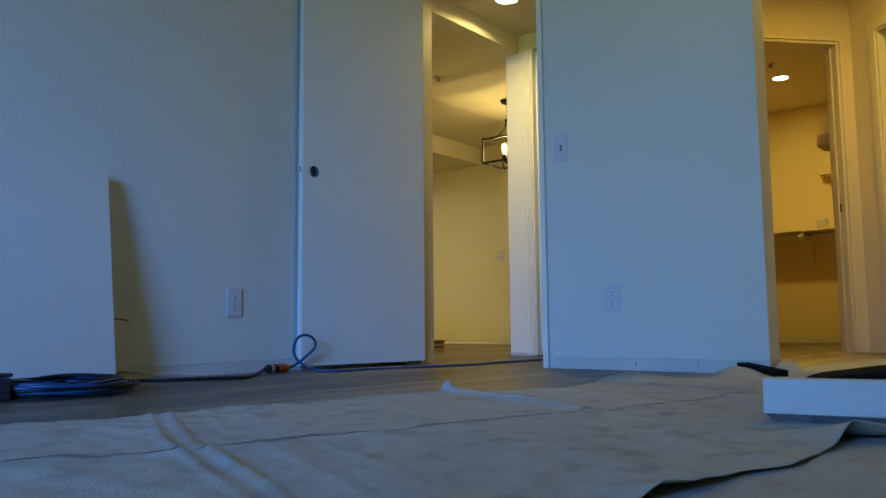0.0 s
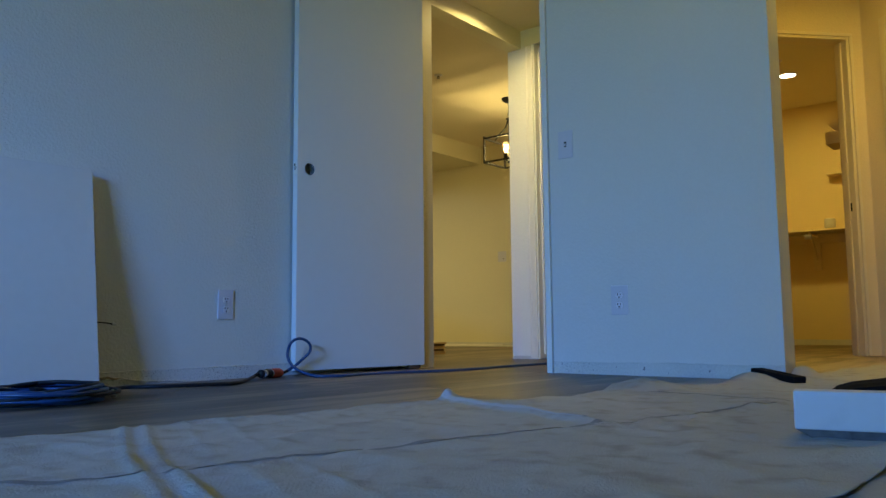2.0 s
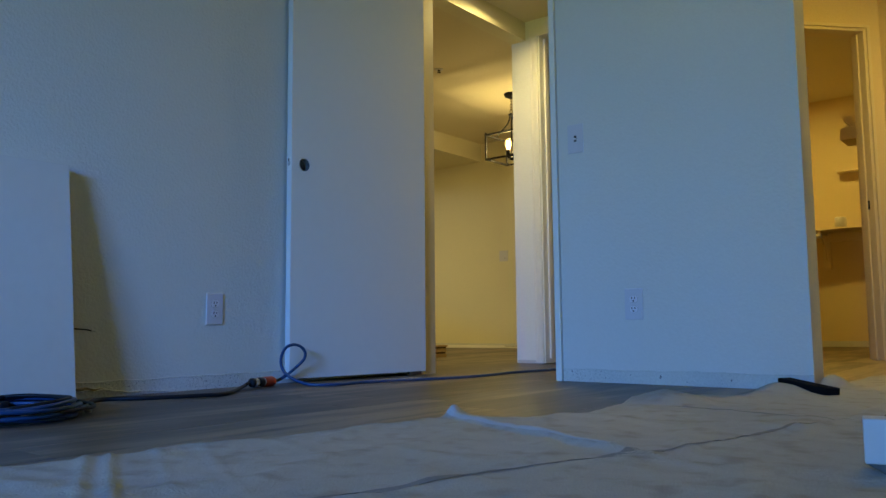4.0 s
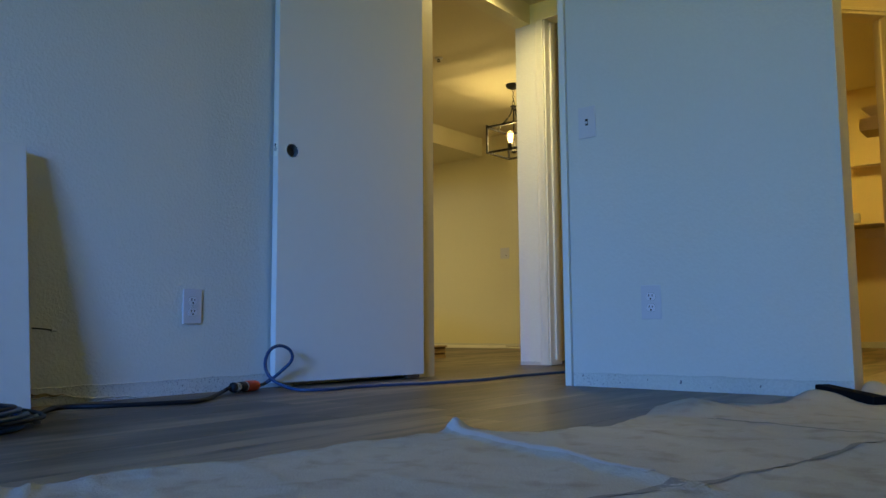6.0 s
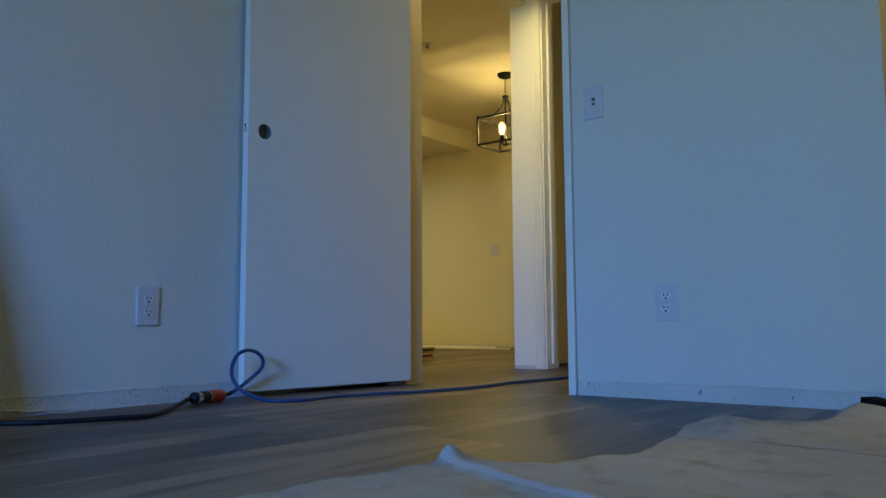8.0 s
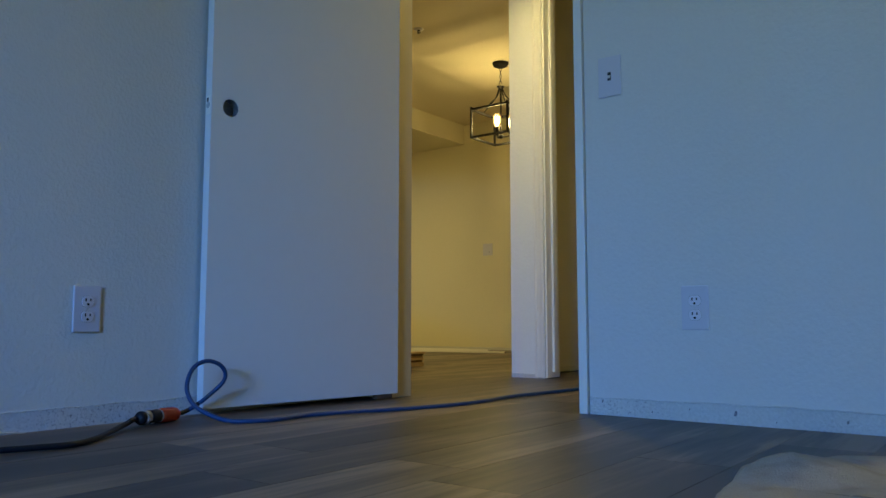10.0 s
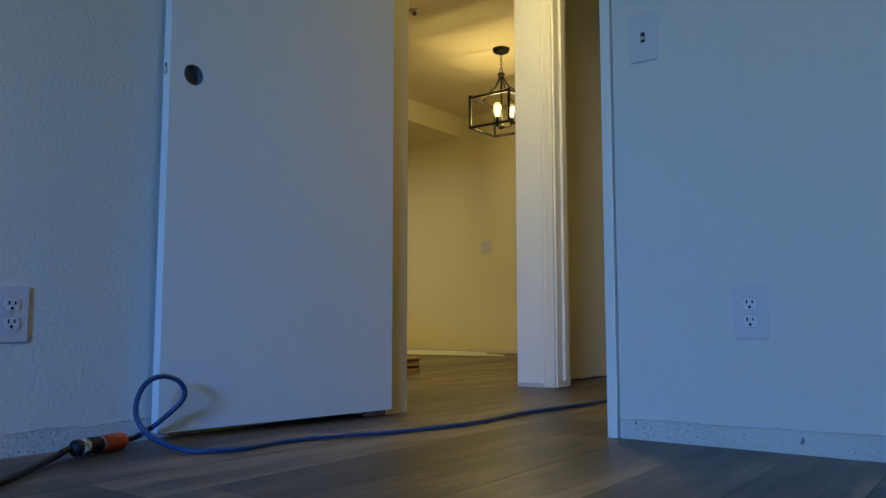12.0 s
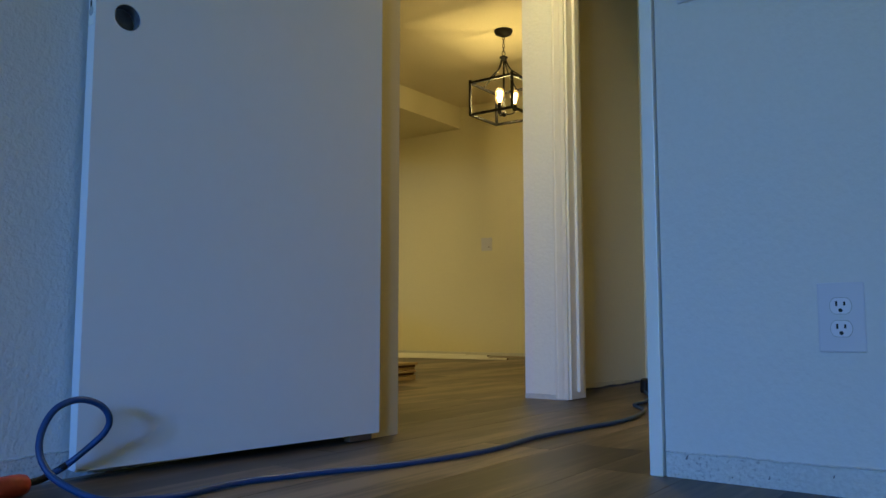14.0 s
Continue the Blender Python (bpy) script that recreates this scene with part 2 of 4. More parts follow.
def tube(bm, pts, r, seg=10):
    rings, up = [], Vector((0.13, 0.21, 1)).normalized()
    for i, q in enumerate(pts):
        d = (pts[min(i + 1, len(pts) - 1)] - pts[max(i - 1, 0)]).normalized()
        side = d.cross(up)
        if side.length < 0.05:
            side = d.cross(Vector((1, 0, 0)))
        side.normalize()
        top = side.cross(d)
        rings.append([bm.verts.new(q + r * (math.cos(2 * math.pi * k / seg) * side + math.sin(2 * math.pi * k / seg) * top)) for k in range(seg)])
    for a, b in zip(rings, rings[1:]):
        for k in range(seg):
            bm.faces.new((a[k], a[(k + 1) % seg], b[(k + 1) % seg], b[k]))
    bm.faces.new(rings[0][::-1])
    bm.faces.new(rings[-1])
    return bm


def part(name, bm, mat, parent=None, label="", smooth=False):
    bmesh.ops.recalc_face_normals(bm, faces=bm.faces)
    me = bpy.data.meshes.new(name)
    bm.to_mesh(me)
    bm.free()
    me.materials.append(mat)
    if smooth:
        for f in me.polygons:
            f.use_smooth = True
    ob = new(name, me)
    ob.parent = parent
    return tagged(ob, label)


def structure(name, bm, mat, label):
    return tagged(part(name, bm, mat), label, kind="structure")


def thing(name, at, label, category, group=""):
    ob = new(name)
    ob.matrix_basis = at if isinstance(at, Matrix) else pose(*at)
    ob.empty_display_size = 0.05
    return tagged(ob, label, category, group)


def walls(boxes):
    bm = bmesh.new()
    for b in boxes:
        box(bm, *b)
    return bm


# ---- large structure ----
WX, NY, H = -2.728, 3.05, 2.44      # bedroom west and north faces, ceiling
NB = 3.18                           # back of the north wall
HY = 4.262                          # hall's far wall
HC, HEAD = 2.125, 2.0               # hall ceiling, door heads
DX0, DX1 = -2.600, -1.844           # doorway
CX = -0.866                         # free end of the north wall
FY, DC = 7.56, 2.362                # dining far wall, ceiling

structure("wall_west", walls([(WX - 0.12, WX, -3.1, NY, 0, H)]), WALL, "off-white textured bedroom wall with a bare base strip")
structure("wall_north", walls([(WX - 0.12, DX0 - 0.018, NY, NB, 0, H), (DX1 + 0.0288, CX, NY, NB, 0, H), (DX0 - 0.018, DX1 + 0.026, NY, NB, HEAD + 0.03, H)]), WALL_FINE, "off-white textured wall with a doorway and a free end")
structure("wall_south", walls([(WX - 0.12, -1.65, -3.12, -3.0, 0, H), (0.30, 1.72, -3.12, -3.0, 0, H), (-1.65, 0.30, -3.12, -3.0, 2.08, H)]), WALL, "off-white textured wall round a wide sliding window")
structure("wall_east", walls([(1.6, 1.72, -3.0, 3.3, 0, H)]), WALL, "off-white textured bedroom wall")
structure("ceiling", walls([(WX - 0.12, 1.72, -3.12, NB, H, H + 0.1)]), CEIL, "off-white textured bedroom ceiling")
# hall, closet off it
structure("wall_hall", walls([(-2.838, -2.652, HY, HY + 0.115, 0, H), (-1.84, -1.55, HY, HY + 0.115, 0, H), (-2.652, -1.84, HY, HY + 0.115, HEAD + 0.02, H)]), WALL_WHITE, "cream textured hall wall with a closet opening")
structure("wall_hall_end", walls([(-1.55, -1.43, NB + 0.001, 5.0, 0, H)]), WARM_WALL, "cream textured wall closing the hall")
structure("beam", walls([(-2.838, -2.735, NB, HY, 2.005, DC)]), WARM_WALL, "cream textured dropped beam between hall and dining room")
structure("ceiling_hall", walls([(-2.735, -1.55, NB, HY, HC, HC + 0.05)]), WARM_CEIL, "cream low hall ceiling with a recessed lamp")
structure("wall_closet", walls([(-2.838, -2.785, HY + 0.115, 5.37, 0, H), (-2.838, -1.55, 5.37, 5.45, 0, H)]), WARM_WALL, "cream painted closet walls without baseboard")
structure("wall_closet_end", walls([(-1.60, -1.551, 5.001, 5.369, 0, H)]), WARM_WALL, "cream painted closet end wall")
structure("ceiling_closet", walls([(-2.785, -1.55, HY + 0.115, 5.37, 2.4, 2.45)]), WARM_CEIL, "cream closet ceiling")
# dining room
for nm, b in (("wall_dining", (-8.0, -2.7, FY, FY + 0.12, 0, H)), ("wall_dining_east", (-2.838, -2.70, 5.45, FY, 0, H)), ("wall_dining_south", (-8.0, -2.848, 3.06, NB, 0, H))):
    structure(nm, walls([b]), WARM_WALL, "cream textured dining room wall")
# window out of view; sill height set to shade the far wall's foot
structure("wall_dining_west", walls([(-8.12, -8.0, 3.06, 4.0, 0, H), (-8.12, -8.0, 6.2, FY + 0.12, 0, H), (-8.12, -8.0, 4.0, 6.2, 2.05, H), (-8.12, -8.0, 4.0, 6.2, 0, 0.9)]), WARM_WALL, "cream textured unseen dining room wall round an added wide window")
structure("soffit", walls([(-8.0, -5.465, NB, FY, 2.155, DC)]), WARM_WALL, "cream boxed-in soffit along the dining ceiling")
structure("ceiling_dining", walls([(-8.0, -2.838, NB, FY, DC, DC + 0.06)]), WARM_CEIL, "cream textured dining room ceiling")
# vestibule with slanting walls, and the storage room behind it
CORNER = Vector((-1.0, 5.66, 0))


def slanted(origin, angle, boxes):
    bm = walls(boxes)
    bmesh.ops.transform(bm, matrix=pose(*origin, 0, 0, angle), verts=bm.verts)
    return bm


# local x runs from the corner along the wall, local y away from the room
D2A = 227.0
structure("wall_slanting", slanted(CORNER, D2A, [(0, 0.077, -0.12, 0, 0, H), (0.88, 0.95, -0.12, 0, 0, H), (0.077, 0.88, -0.12, 0, HEAD + 0.075, H)]), AMBER_WALL, "cream textured slanting wall with a doorway")
structure("wall_slanting_side", slanted(CORNER, -42.0, [(-0.12, 0.23, 0, 0.12, 0, H), (1.02, 3.9, 0, 0.12, 0, H), (0.23, 1.02, 0, 0.12, HEAD + 0.06, H)]), AMBER_WALL, "cream textured wall with a second doorway")
structure("ceiling_vestibule", walls([(-1.43, 1.72, NB, 5.9, H, H + 0.1)]), WARM_CEIL, "cream textured vestibule ceiling")
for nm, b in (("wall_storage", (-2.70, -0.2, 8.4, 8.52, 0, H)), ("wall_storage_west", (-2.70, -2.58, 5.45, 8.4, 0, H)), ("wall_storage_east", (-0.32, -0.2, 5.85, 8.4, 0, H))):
    structure(nm, walls([b]), AMBER_WALL, "cream textured storage room wall")
structure("ceiling_storage", walls([(-2.58, -0.32, 5.45, 8.4, 2.40, 2.46)]), WARM_CEIL, "cream storage room ceiling with a recessed lamp")
structure("wall_bath", slanted(CORNER, -42.0, [(-0.1, 1.4, 1.2, 1.3, 0, H), (1.3, 1.4, 0.12, 1.2, 0, H)]), AMBER_WALL, "cream wall behind the second doorway")
# added slab out of view, stops sky light at gaps between ceilings
structure("sky_blocker", walls([(-8.2, 1.8, -3.2, 8.6, 2.56, 2.66)]), CEIL, "plain unseen slab that keeps sky light out of the rooms")
structure("floor", walls([(-8.2, 1.8, -3.2, 8.6, -0.12, -0.006)]), SLAB, "dark subfloor under grey-brown planks")


def ragged_strip(name, a, b, height, parent, thick=0.0025, seed=0):
    """A bare strip along the foot of a wall from a to b, its top edge uneven; thick is how proud it stands."""
    rnd = random.Random(seed)
    a, b = Vector(a), Vector(b)
    d = (b - a)
    n = max(4, int(d.length / 0.012))
    nrm = Vector((-d.y, d.x, 0)).normalized() * thick
    bm = bmesh.new()
    rows = []
    for i in range(n + 1):
        p = a + d * i / n
        h = height + 0.004 * noise.noise((p * 9) + Vector((seed, 0, 0))) + rnd.uniform(-0.0012, 0.0012)
        if name == "torn_plaster":
            h *= min(1.0, 0.15 + i / n * 2.2) * (0.85 + 0.3 * noise.noise(p * 25))
        chip = noise.noise(p * 14 + Vector((0, seed, 5)))
        if chip > 0.45:
            h -= 0.02 * (chip - 0.45)
        rows.append([bm.verts.new(p + nrm), bm.verts.new(p + nrm + Vector((0, 0, h - 0.004))), bm.verts.new(p + nrm * 1.6 + Vector((0, 0, h - 0.002))), bm.verts.new(p + Vector((0, 0, h)))])
    for r, s in zip(rows, rows[1:]):
        for k in range(3):
            bm.faces.new((r[k], s[k], s[k + 1], r[k + 1]))
    return part(name, bm, BASE, parent, "bare stained plaster strip")


W = bpy.data.objects
for k, (w, a, b, h) in enumerate((
    ("wall_west", (WX, NY, 0), (WX, -1.0, 0), 0.052),
    ("wall_north", (CX, NY, 0), (DX1 + 0.03, NY, 0), 0.052),
    ("wall_hall", (-2.652, HY, 0), (-2.838, HY, 0), 0.02),
    ("wall_dining", (-2.84, FY, 0), (-7.9, FY, 0), 0.028),
    ("wall_storage", (-0.32, 8.4, 0), (-2.58, 8.4, 0), 0.055),
)):
    st = ragged_strip("base_strip", a, b, h, W[w], seed=k + 1)
    if w == "wall_west":
        for f in st.data.polygons:
            f.use_smooth = False

for k, (ya, yb, hh, th) in enumerate(((1.87, 1.60, 0.014, 0.007), (1.74, 1.36, 0.030, 0.010))):
    flake = ragged_strip("torn_plaster", (WX + 0.002, ya, 0), (WX + 0.002, yb, 0), hh, W["wall_west"], th, 31 + k)
    flake["label"] = "ragged pale plaster flake"
torn = ragged_strip("torn_plaster", (WX + 0.002, 1.70, 0), (WX + 0.002, 1.20, 0), 0.046, W["wall_west"], 0.006, 9)
crack = ragged_strip("crack", (-2.785, 5.37, 0), (-2.785, HY + 0.115, 0), 0.009, W["wall_closet"], 0.002, 41)
crack.data.materials[0], crack["label"] = GRIME, "dark crack along the floor"
flake = ragged_strip("torn_plaster", (-2.785, 5.37, 0.012), (-2.785, HY + 0.115, 0.012), 0.022, W["wall_closet"], 0.003, 43)
flake.data.materials[0], flake["label"] = WARM_WALL, "chipped plaster edge"
torn.data.materials[0] = TORN
torn["label"] = "torn brown plaster edge"

# small gouges in the bare strip of the north wall
rnd = random.Random(21)
for gx, gz, gs in ((-1.773, 0.040, 0.9), (-1.625, 0.018, 0.8), (-1.401, 0.028, 1.4), (-1.137, 0.026, 1.0), (-1.52, 0.033, 0.5), (-1.30, 0.014, 0.5), (-1.69, 0.012, 0.45)):
    bm = bmesh.new()
    ring = []
    for k in range(9):
        a = 2 * math.pi * k / 9
        r = 0.0026 * gs * rnd.uniform(0.5, 1.2)
        ring.append((r * math.cos(a) + 0.5 * r * math.sin(a), 1.9 * r * math.sin(a)))
    lo, hi = [bm.verts.new((x, -0.0047, z)) for x, z in ring], [bm.verts.new((x * 1.25, -0.0032, z * 1.25)) for x, z in ring]
    bm.faces.new(lo)
    for k in range(9):
        bm.faces.new((lo[k], lo[(k + 1) % 9], hi[(k + 1) % 9], hi[k]))
    g = part("gouge", bm, SCUFF, W["wall_north"], "dark gouge in the plaster")
    g.location = (gx, NY, gz)

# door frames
door_frame = structure("door_frame", walls([(DX0 - 0.018, DX0, NY - 0.004, NB + 0.004, 0, HEAD + 0.03)]), TRIM_LAMPLIT, "ochre and white wooden door frame without casing, hall lamplight in the ochre")
bm = bmesh.new()
box(bm, DX1, DX1 + 0.026, NY - 0.012, NB + 0.004, 0, HEAD + 0.03, 0.002)
part("jamb", bm, TRIM, door_frame)
bm = bmesh.new()
box(bm, DX0, DX1, NY - 0.004, NB + 0.004, HEAD, HEAD + 0.03, 0.002)
part("head", bm, TRIM, door_frame)
bm = bmesh.new()
box(bm, DX1 - 0.011, DX1, NY + 0.055, NY + 0.09, 0.0, HEAD, 0.002)
part("stop", bm, TRIM, door_frame)


def casing(bm, w, h, m, t=0.014):
    """A moulded upright of width w and height h, local x across, y proud (towards -y)."""
    prof = [(0, 0), (0, -t * 0.55), (w * 0.12, -t * 0.7), (w * 0.2, -t * 0.45), (w * 0.62, -t * 0.75), (w * 0.72, -t), (w, -t), (w, 0)]
    lo = [bm.verts.new(m @ Vector((x, y, 0))) for x, y in prof]
    hi = [bm.verts.new(m @ Vector((x, y, h))) for x, y in prof]
    for k in range(len(prof)):
        j = (k + 1) % len(prof)
        bm.faces.new((lo[k], lo[j], hi[j], hi[k]))
    bm.faces.new(lo[::-1])
    bm.faces.new(hi)


# closet frame in the hall: casing, jamb, stop, strike plate
closet_frame = structure("door_frame_closet", walls([(-2.652, -2.634, HY - 0.002, HY + 0.117, 0.004, HEAD + 0.02)]), TRIM, "white painted moulded closet door frame")
bm = bmesh.new()
casing(bm, 0.057, HEAD + 0.06, pose(-2.700, HY, 0.005))
part("casing", bm, TRIM, closet_frame)
bm = bmesh.new()
box(bm, -2.700, -1.78, HY - 0.013, HY, HEAD + 0.01, HEAD + 0.066, 0.003)
part("casing", bm, TRIM, closet_frame)
bm = bmesh.new()
box(bm, -2.634, -2.622, HY + 0.045, HY + 0.08, 0.03, HEAD, 0.002)
part("stop", bm, TRIM, closet_frame)
bm = bmesh.new()
box(bm, -1.858, -1.84, HY - 0.002, HY + 0.117, 0.004, HEAD + 0.02)
box(bm, -1.858, -1.80, HY - 0.014, HY - 0.002, 0.004, HEAD + 0.02)
part("jamb", bm, TRIM, closet_frame)


def slanted_frame(name, angle, x0, x1, sgn, label, w=0.055):
    """A cased opening in a slanting wall; sgn is the side of local y that faces the vestibule."""
    base = thing(name, pose(*CORNER, 0, 0, angle), label, "door frame")
    tagged(base, kind="structure")
    f = 0.12 * -sgn
    for nm, b in (("casing", (x0 - w, x0, 0, sgn * 0.014, 0.004, HEAD + 0.06)), ("casing", (x1, x1 + w, 0, sgn * 0.014, 0.004, HEAD + 0.06)), ("casing", (x0 - w, x1 + w, 0, sgn * 0.014, HEAD + 0.06, HEAD + 0.06 + w)),
                  ("jamb", (x0 - 0.001, x0 + 0.018, sgn * 0.002, f * 1.02, 0, HEAD + 0.06)), ("jamb", (x1 - 0.018, x1 + 0.001, sgn * 0.002, f * 1.02, 0, HEAD + 0.06)), ("head", (x0, x1, sgn * 0.002, f * 1.02, HEAD + 0.042, HEAD + 0.061)),
                  ("stop", (x0 + 0.018, x0 + 0.03, f * 0.4, f * 0.7, 0, HEAD + 0.04)), ("stop", (x1 - 0.03, x1 - 0.018, f * 0.4, f * 0.7, 0, HEAD + 0.04))):
        bm = bmesh.new()
        y = sorted((b[2], b[3]))
        box(bm, b[0], b[1], y[0], y[1], b[4], b[5], 0.003)
        part(nm, bm, AMBER_TRIM, base)
    return base


f2 = slanted_frame("door_frame_storage", D2A, 0.097, 0.86, 1, "cream painted cased doorway to the storage room", 0.02)
bm = bmesh.new()
box(bm, 0.1145, 0.117, -0.06, -0.035, 0.92, 0.975)
part("strike_plate", bm, IRON, f2)
slanted_frame("door_frame_bath", -42.0, 0.23, 1.02, -1, "cream painted cased doorway in the side wall")

# sliding window behind the walk
win = structure("window_1", walls([(-1.65, 0.30, -3.09, -3.03, 0.0, 0.06), (-1.65, 0.30, -3.09, -3.03, 2.03, 2.08)]), TRIM, "white framed sliding glass door to daylight")
for x0 in (-1.65, -0.70, 0.25):
    bm = bmesh.new()
    box(bm, x0, x0 + 0.05, -3.09, -3.03, 0.06, 2.03, 0.003)
    part("window_frame", bm, TRIM, win)

# ---- bedroom things ----
# the open door, against the west wall
hinge, free = Vector((-2.574, 3.079, 0)), Vector((-2.678, 2.342, 0))
run = (free - hinge)
ang = math.degrees(math.atan2(run.y, run.x))
DW, DT, DZ0, DZ1 = run.length, 0.035, 0.018, 1.985
door = thing("door", pose(hinge.x, hinge.y, 0, 0, 0, ang), "white painted flush door standing open, its lock hole empty", "door")
bm = bmesh.new()
# local x from hinge to free edge, local y: front face (towards the room) at 0, back at -DT
hx, hz, hr, seg = DW - 0.064, 0.910, 0.027, 32
ring = [(hx + hr * math.cos(2 * math.pi * k / seg), hz + hr * math.sin(2 * math.pi * k / seg)) for k in range(seg)]


def square_point(k):
    a = 2 * math.pi * k / seg
    c, s = math.cos(a), math.sin(a)
    q = 0.05 / max(abs(c), abs(s))
    return hx + q * c, hz + q * s


for y in (0.0, -DT):
    inner = [bm.verts.new((x, y, z)) for x, z in ring]
    outer = [bm.verts.new((*[v for v in (square_point(k)[0],)], y, square_point(k)[1])) for k in range(seg)]
    for k in range(seg):
        bm.faces.new((inner[k], inner[(k + 1) % seg], outer[(k + 1) % seg], outer[k]))
    xs, zs = [0.0, hx - 0.05, hx + 0.05, DW], [DZ0, hz - 0.05, hz + 0.05, DZ1]
    for i in range(3):
        for j in range(3):
            if (i, j) != (1, 1):
                bm.faces.new([bm.verts.new(c) for c in ((xs[i], y, zs[j]), (xs[i + 1], y, zs[j]), (xs[i + 1], y, zs[j + 1]), (xs[i], y, zs[j + 1]))])
fr = [bm.verts.new((x, 0.0, z)) for x, z in ring]
bk = [bm.verts.new((x, -DT, z)) for x, z in ring]
for k in range(seg):
    bm.faces.new((fr[k], fr[(k + 1) % seg], bk[(k + 1) % seg], bk[k]))
for c in (((0, 0, DZ0), (DW, 0, DZ0), (DW, -DT, DZ0), (0, -DT, DZ0)), ((0, 0, DZ1), (DW, 0, DZ1), (DW, -DT, DZ1), (0, -DT, DZ1)),
          ((0, 0, DZ0), (0, -DT, DZ0), (0, -DT, DZ1), (0, 0, DZ1)), ((DW, 0, DZ0), (DW, -DT, DZ0), (DW, -DT, DZ1), (DW, 0, DZ1))):
    bm.faces.new([bm.verts.new(v) for v in c])
bmesh.ops.remove_doubles(bm, verts=bm.verts, dist=0.0001)
slab = part("slab", bm, DOOR, door)
# thin dark tube that lines the lock hole
bm = bmesh.new()
for k in range(seg):
    a, b = ring[k], ring[(k + 1) % seg]
    q = [(hx + (p[0] - hx) * f, y, hz + (p[1] - hz) * f) for f, y, p in ((0.985, -0.003, a), (0.985, -0.003, b), (0.985, -DT + 0.003, b), (0.985, -DT + 0.003, a))]
    bm.faces.new([bm.verts.new(v) for v in q])
bmesh.ops.remove_doubles(bm, verts=bm.verts, dist=0.0001)
part("lock_bore", bm, GRIME, door, "dark lining inside the lock hole")
bm = bmesh.new()
box(bm, DW, DW + 0.0016, -DT + 0.010, -0.016, hz + 0.010, hz + 0.022)
part("latch_hole", bm, SLOT, door)
bm = bmesh.new()
box(bm, DW, DW + 0.0012, -DT + 0.005, -0.005, hz - 0.028, hz + 0.028)
lp = part("latch_mortise", bm, TRIM, door, "bare latch mortise in the door edge")
bm = bmesh.new()
cyl(bm, 0.0095, 0.0095, pose(DW + 0.0008, -DT / 2, hz, 0, 90, 0), 0.0014, 20)
part("latch_hole", bm, SLOT_GREY, door)
bm = bmesh.new()
box(bm, 0.02, 0.09, -0.03, -0.006, 0.002, 0.017, 0.002)
part("wedge", bm, WOOD_DARK, door, "thin wooden wedge under the door")

# electrical plates


def outlet(at, label):
    o = thing("outlet", at, label, "outlet", "wall outlets")
    bm = bmesh.new()
    box(bm, -0.037, 0.037, -0.006, 0.0, -0.060, 0.060, 0.003)
    part("plate", bm, PLATE, o)
    for s in (-1, 1):
        bm = bmesh.new()
        cz = s * 0.0195
        pts = [(0.0165 * math.cos(a), max(-0.0135, min(0.0135, 0.0165 * math.sin(a)))) for a in [2 * math.pi * k / 28 for k in range(28)]]
        a = [bm.verts.new((x, -0.0085, cz + z)) for x, z in pts]
        b = [bm.verts.new((x, -0.0055, cz + z)) for x, z in pts]
        bm.faces.new(a)
        for k in range(28):
            bm.faces.new((a[k], a[(k + 1) % 28], b[(k + 1) % 28], b[k]))
        soc = part("socket", bm, SOCKET, o)
        bm = bmesh.new()
        rim = [bm.verts.new((x * 1.09, -0.0063, cz + z * 1.09)) for x, z in pts]
        foot = [bm.verts.new((x * 1.09, -0.0055, cz + z * 1.09)) for x, z in pts]
        bm.faces.new(rim)
        for k in range(28):
            bm.faces.new((rim[k], rim[(k + 1) % 28], foot[(k + 1) % 28], foot[k]))
        part("joint", bm, SLOT_GREY, o)
        for sx, hgt in ((-0.0062, 0.0085), (0.0062, 0.0068)):
            bm = bmesh.new()
            box(bm, sx - 0.0017, sx + 0.0017, -0.0092, -0.0080, cz + 0.003 - hgt / 2 + 0.001, cz + 0.003 + hgt / 2 + 0.001)
            part("slot", bm, SLOT, soc)
        bm = bmesh.new()
        cyl(bm, 0.0034, 0.0034, pose(0, -0.0080, cz - 0.0075, 90), 0.0012, 14)
        part("slot", bm, SLOT, soc)
    bm = bmesh.new()
    cyl(bm, 0.003, 0.0026, pose(0, -0.0055, 0, 90), 0.0016, 14)
    part("screw", bm, STEEL, o)
    return o


outlet(pose(-1.497, NY, 0.304), "white duplex wall outlet beside the doorway")
outlet(pose(WX, 2.013, 0.299, 0, 0, 90), "white duplex wall outlet on the textured wall")


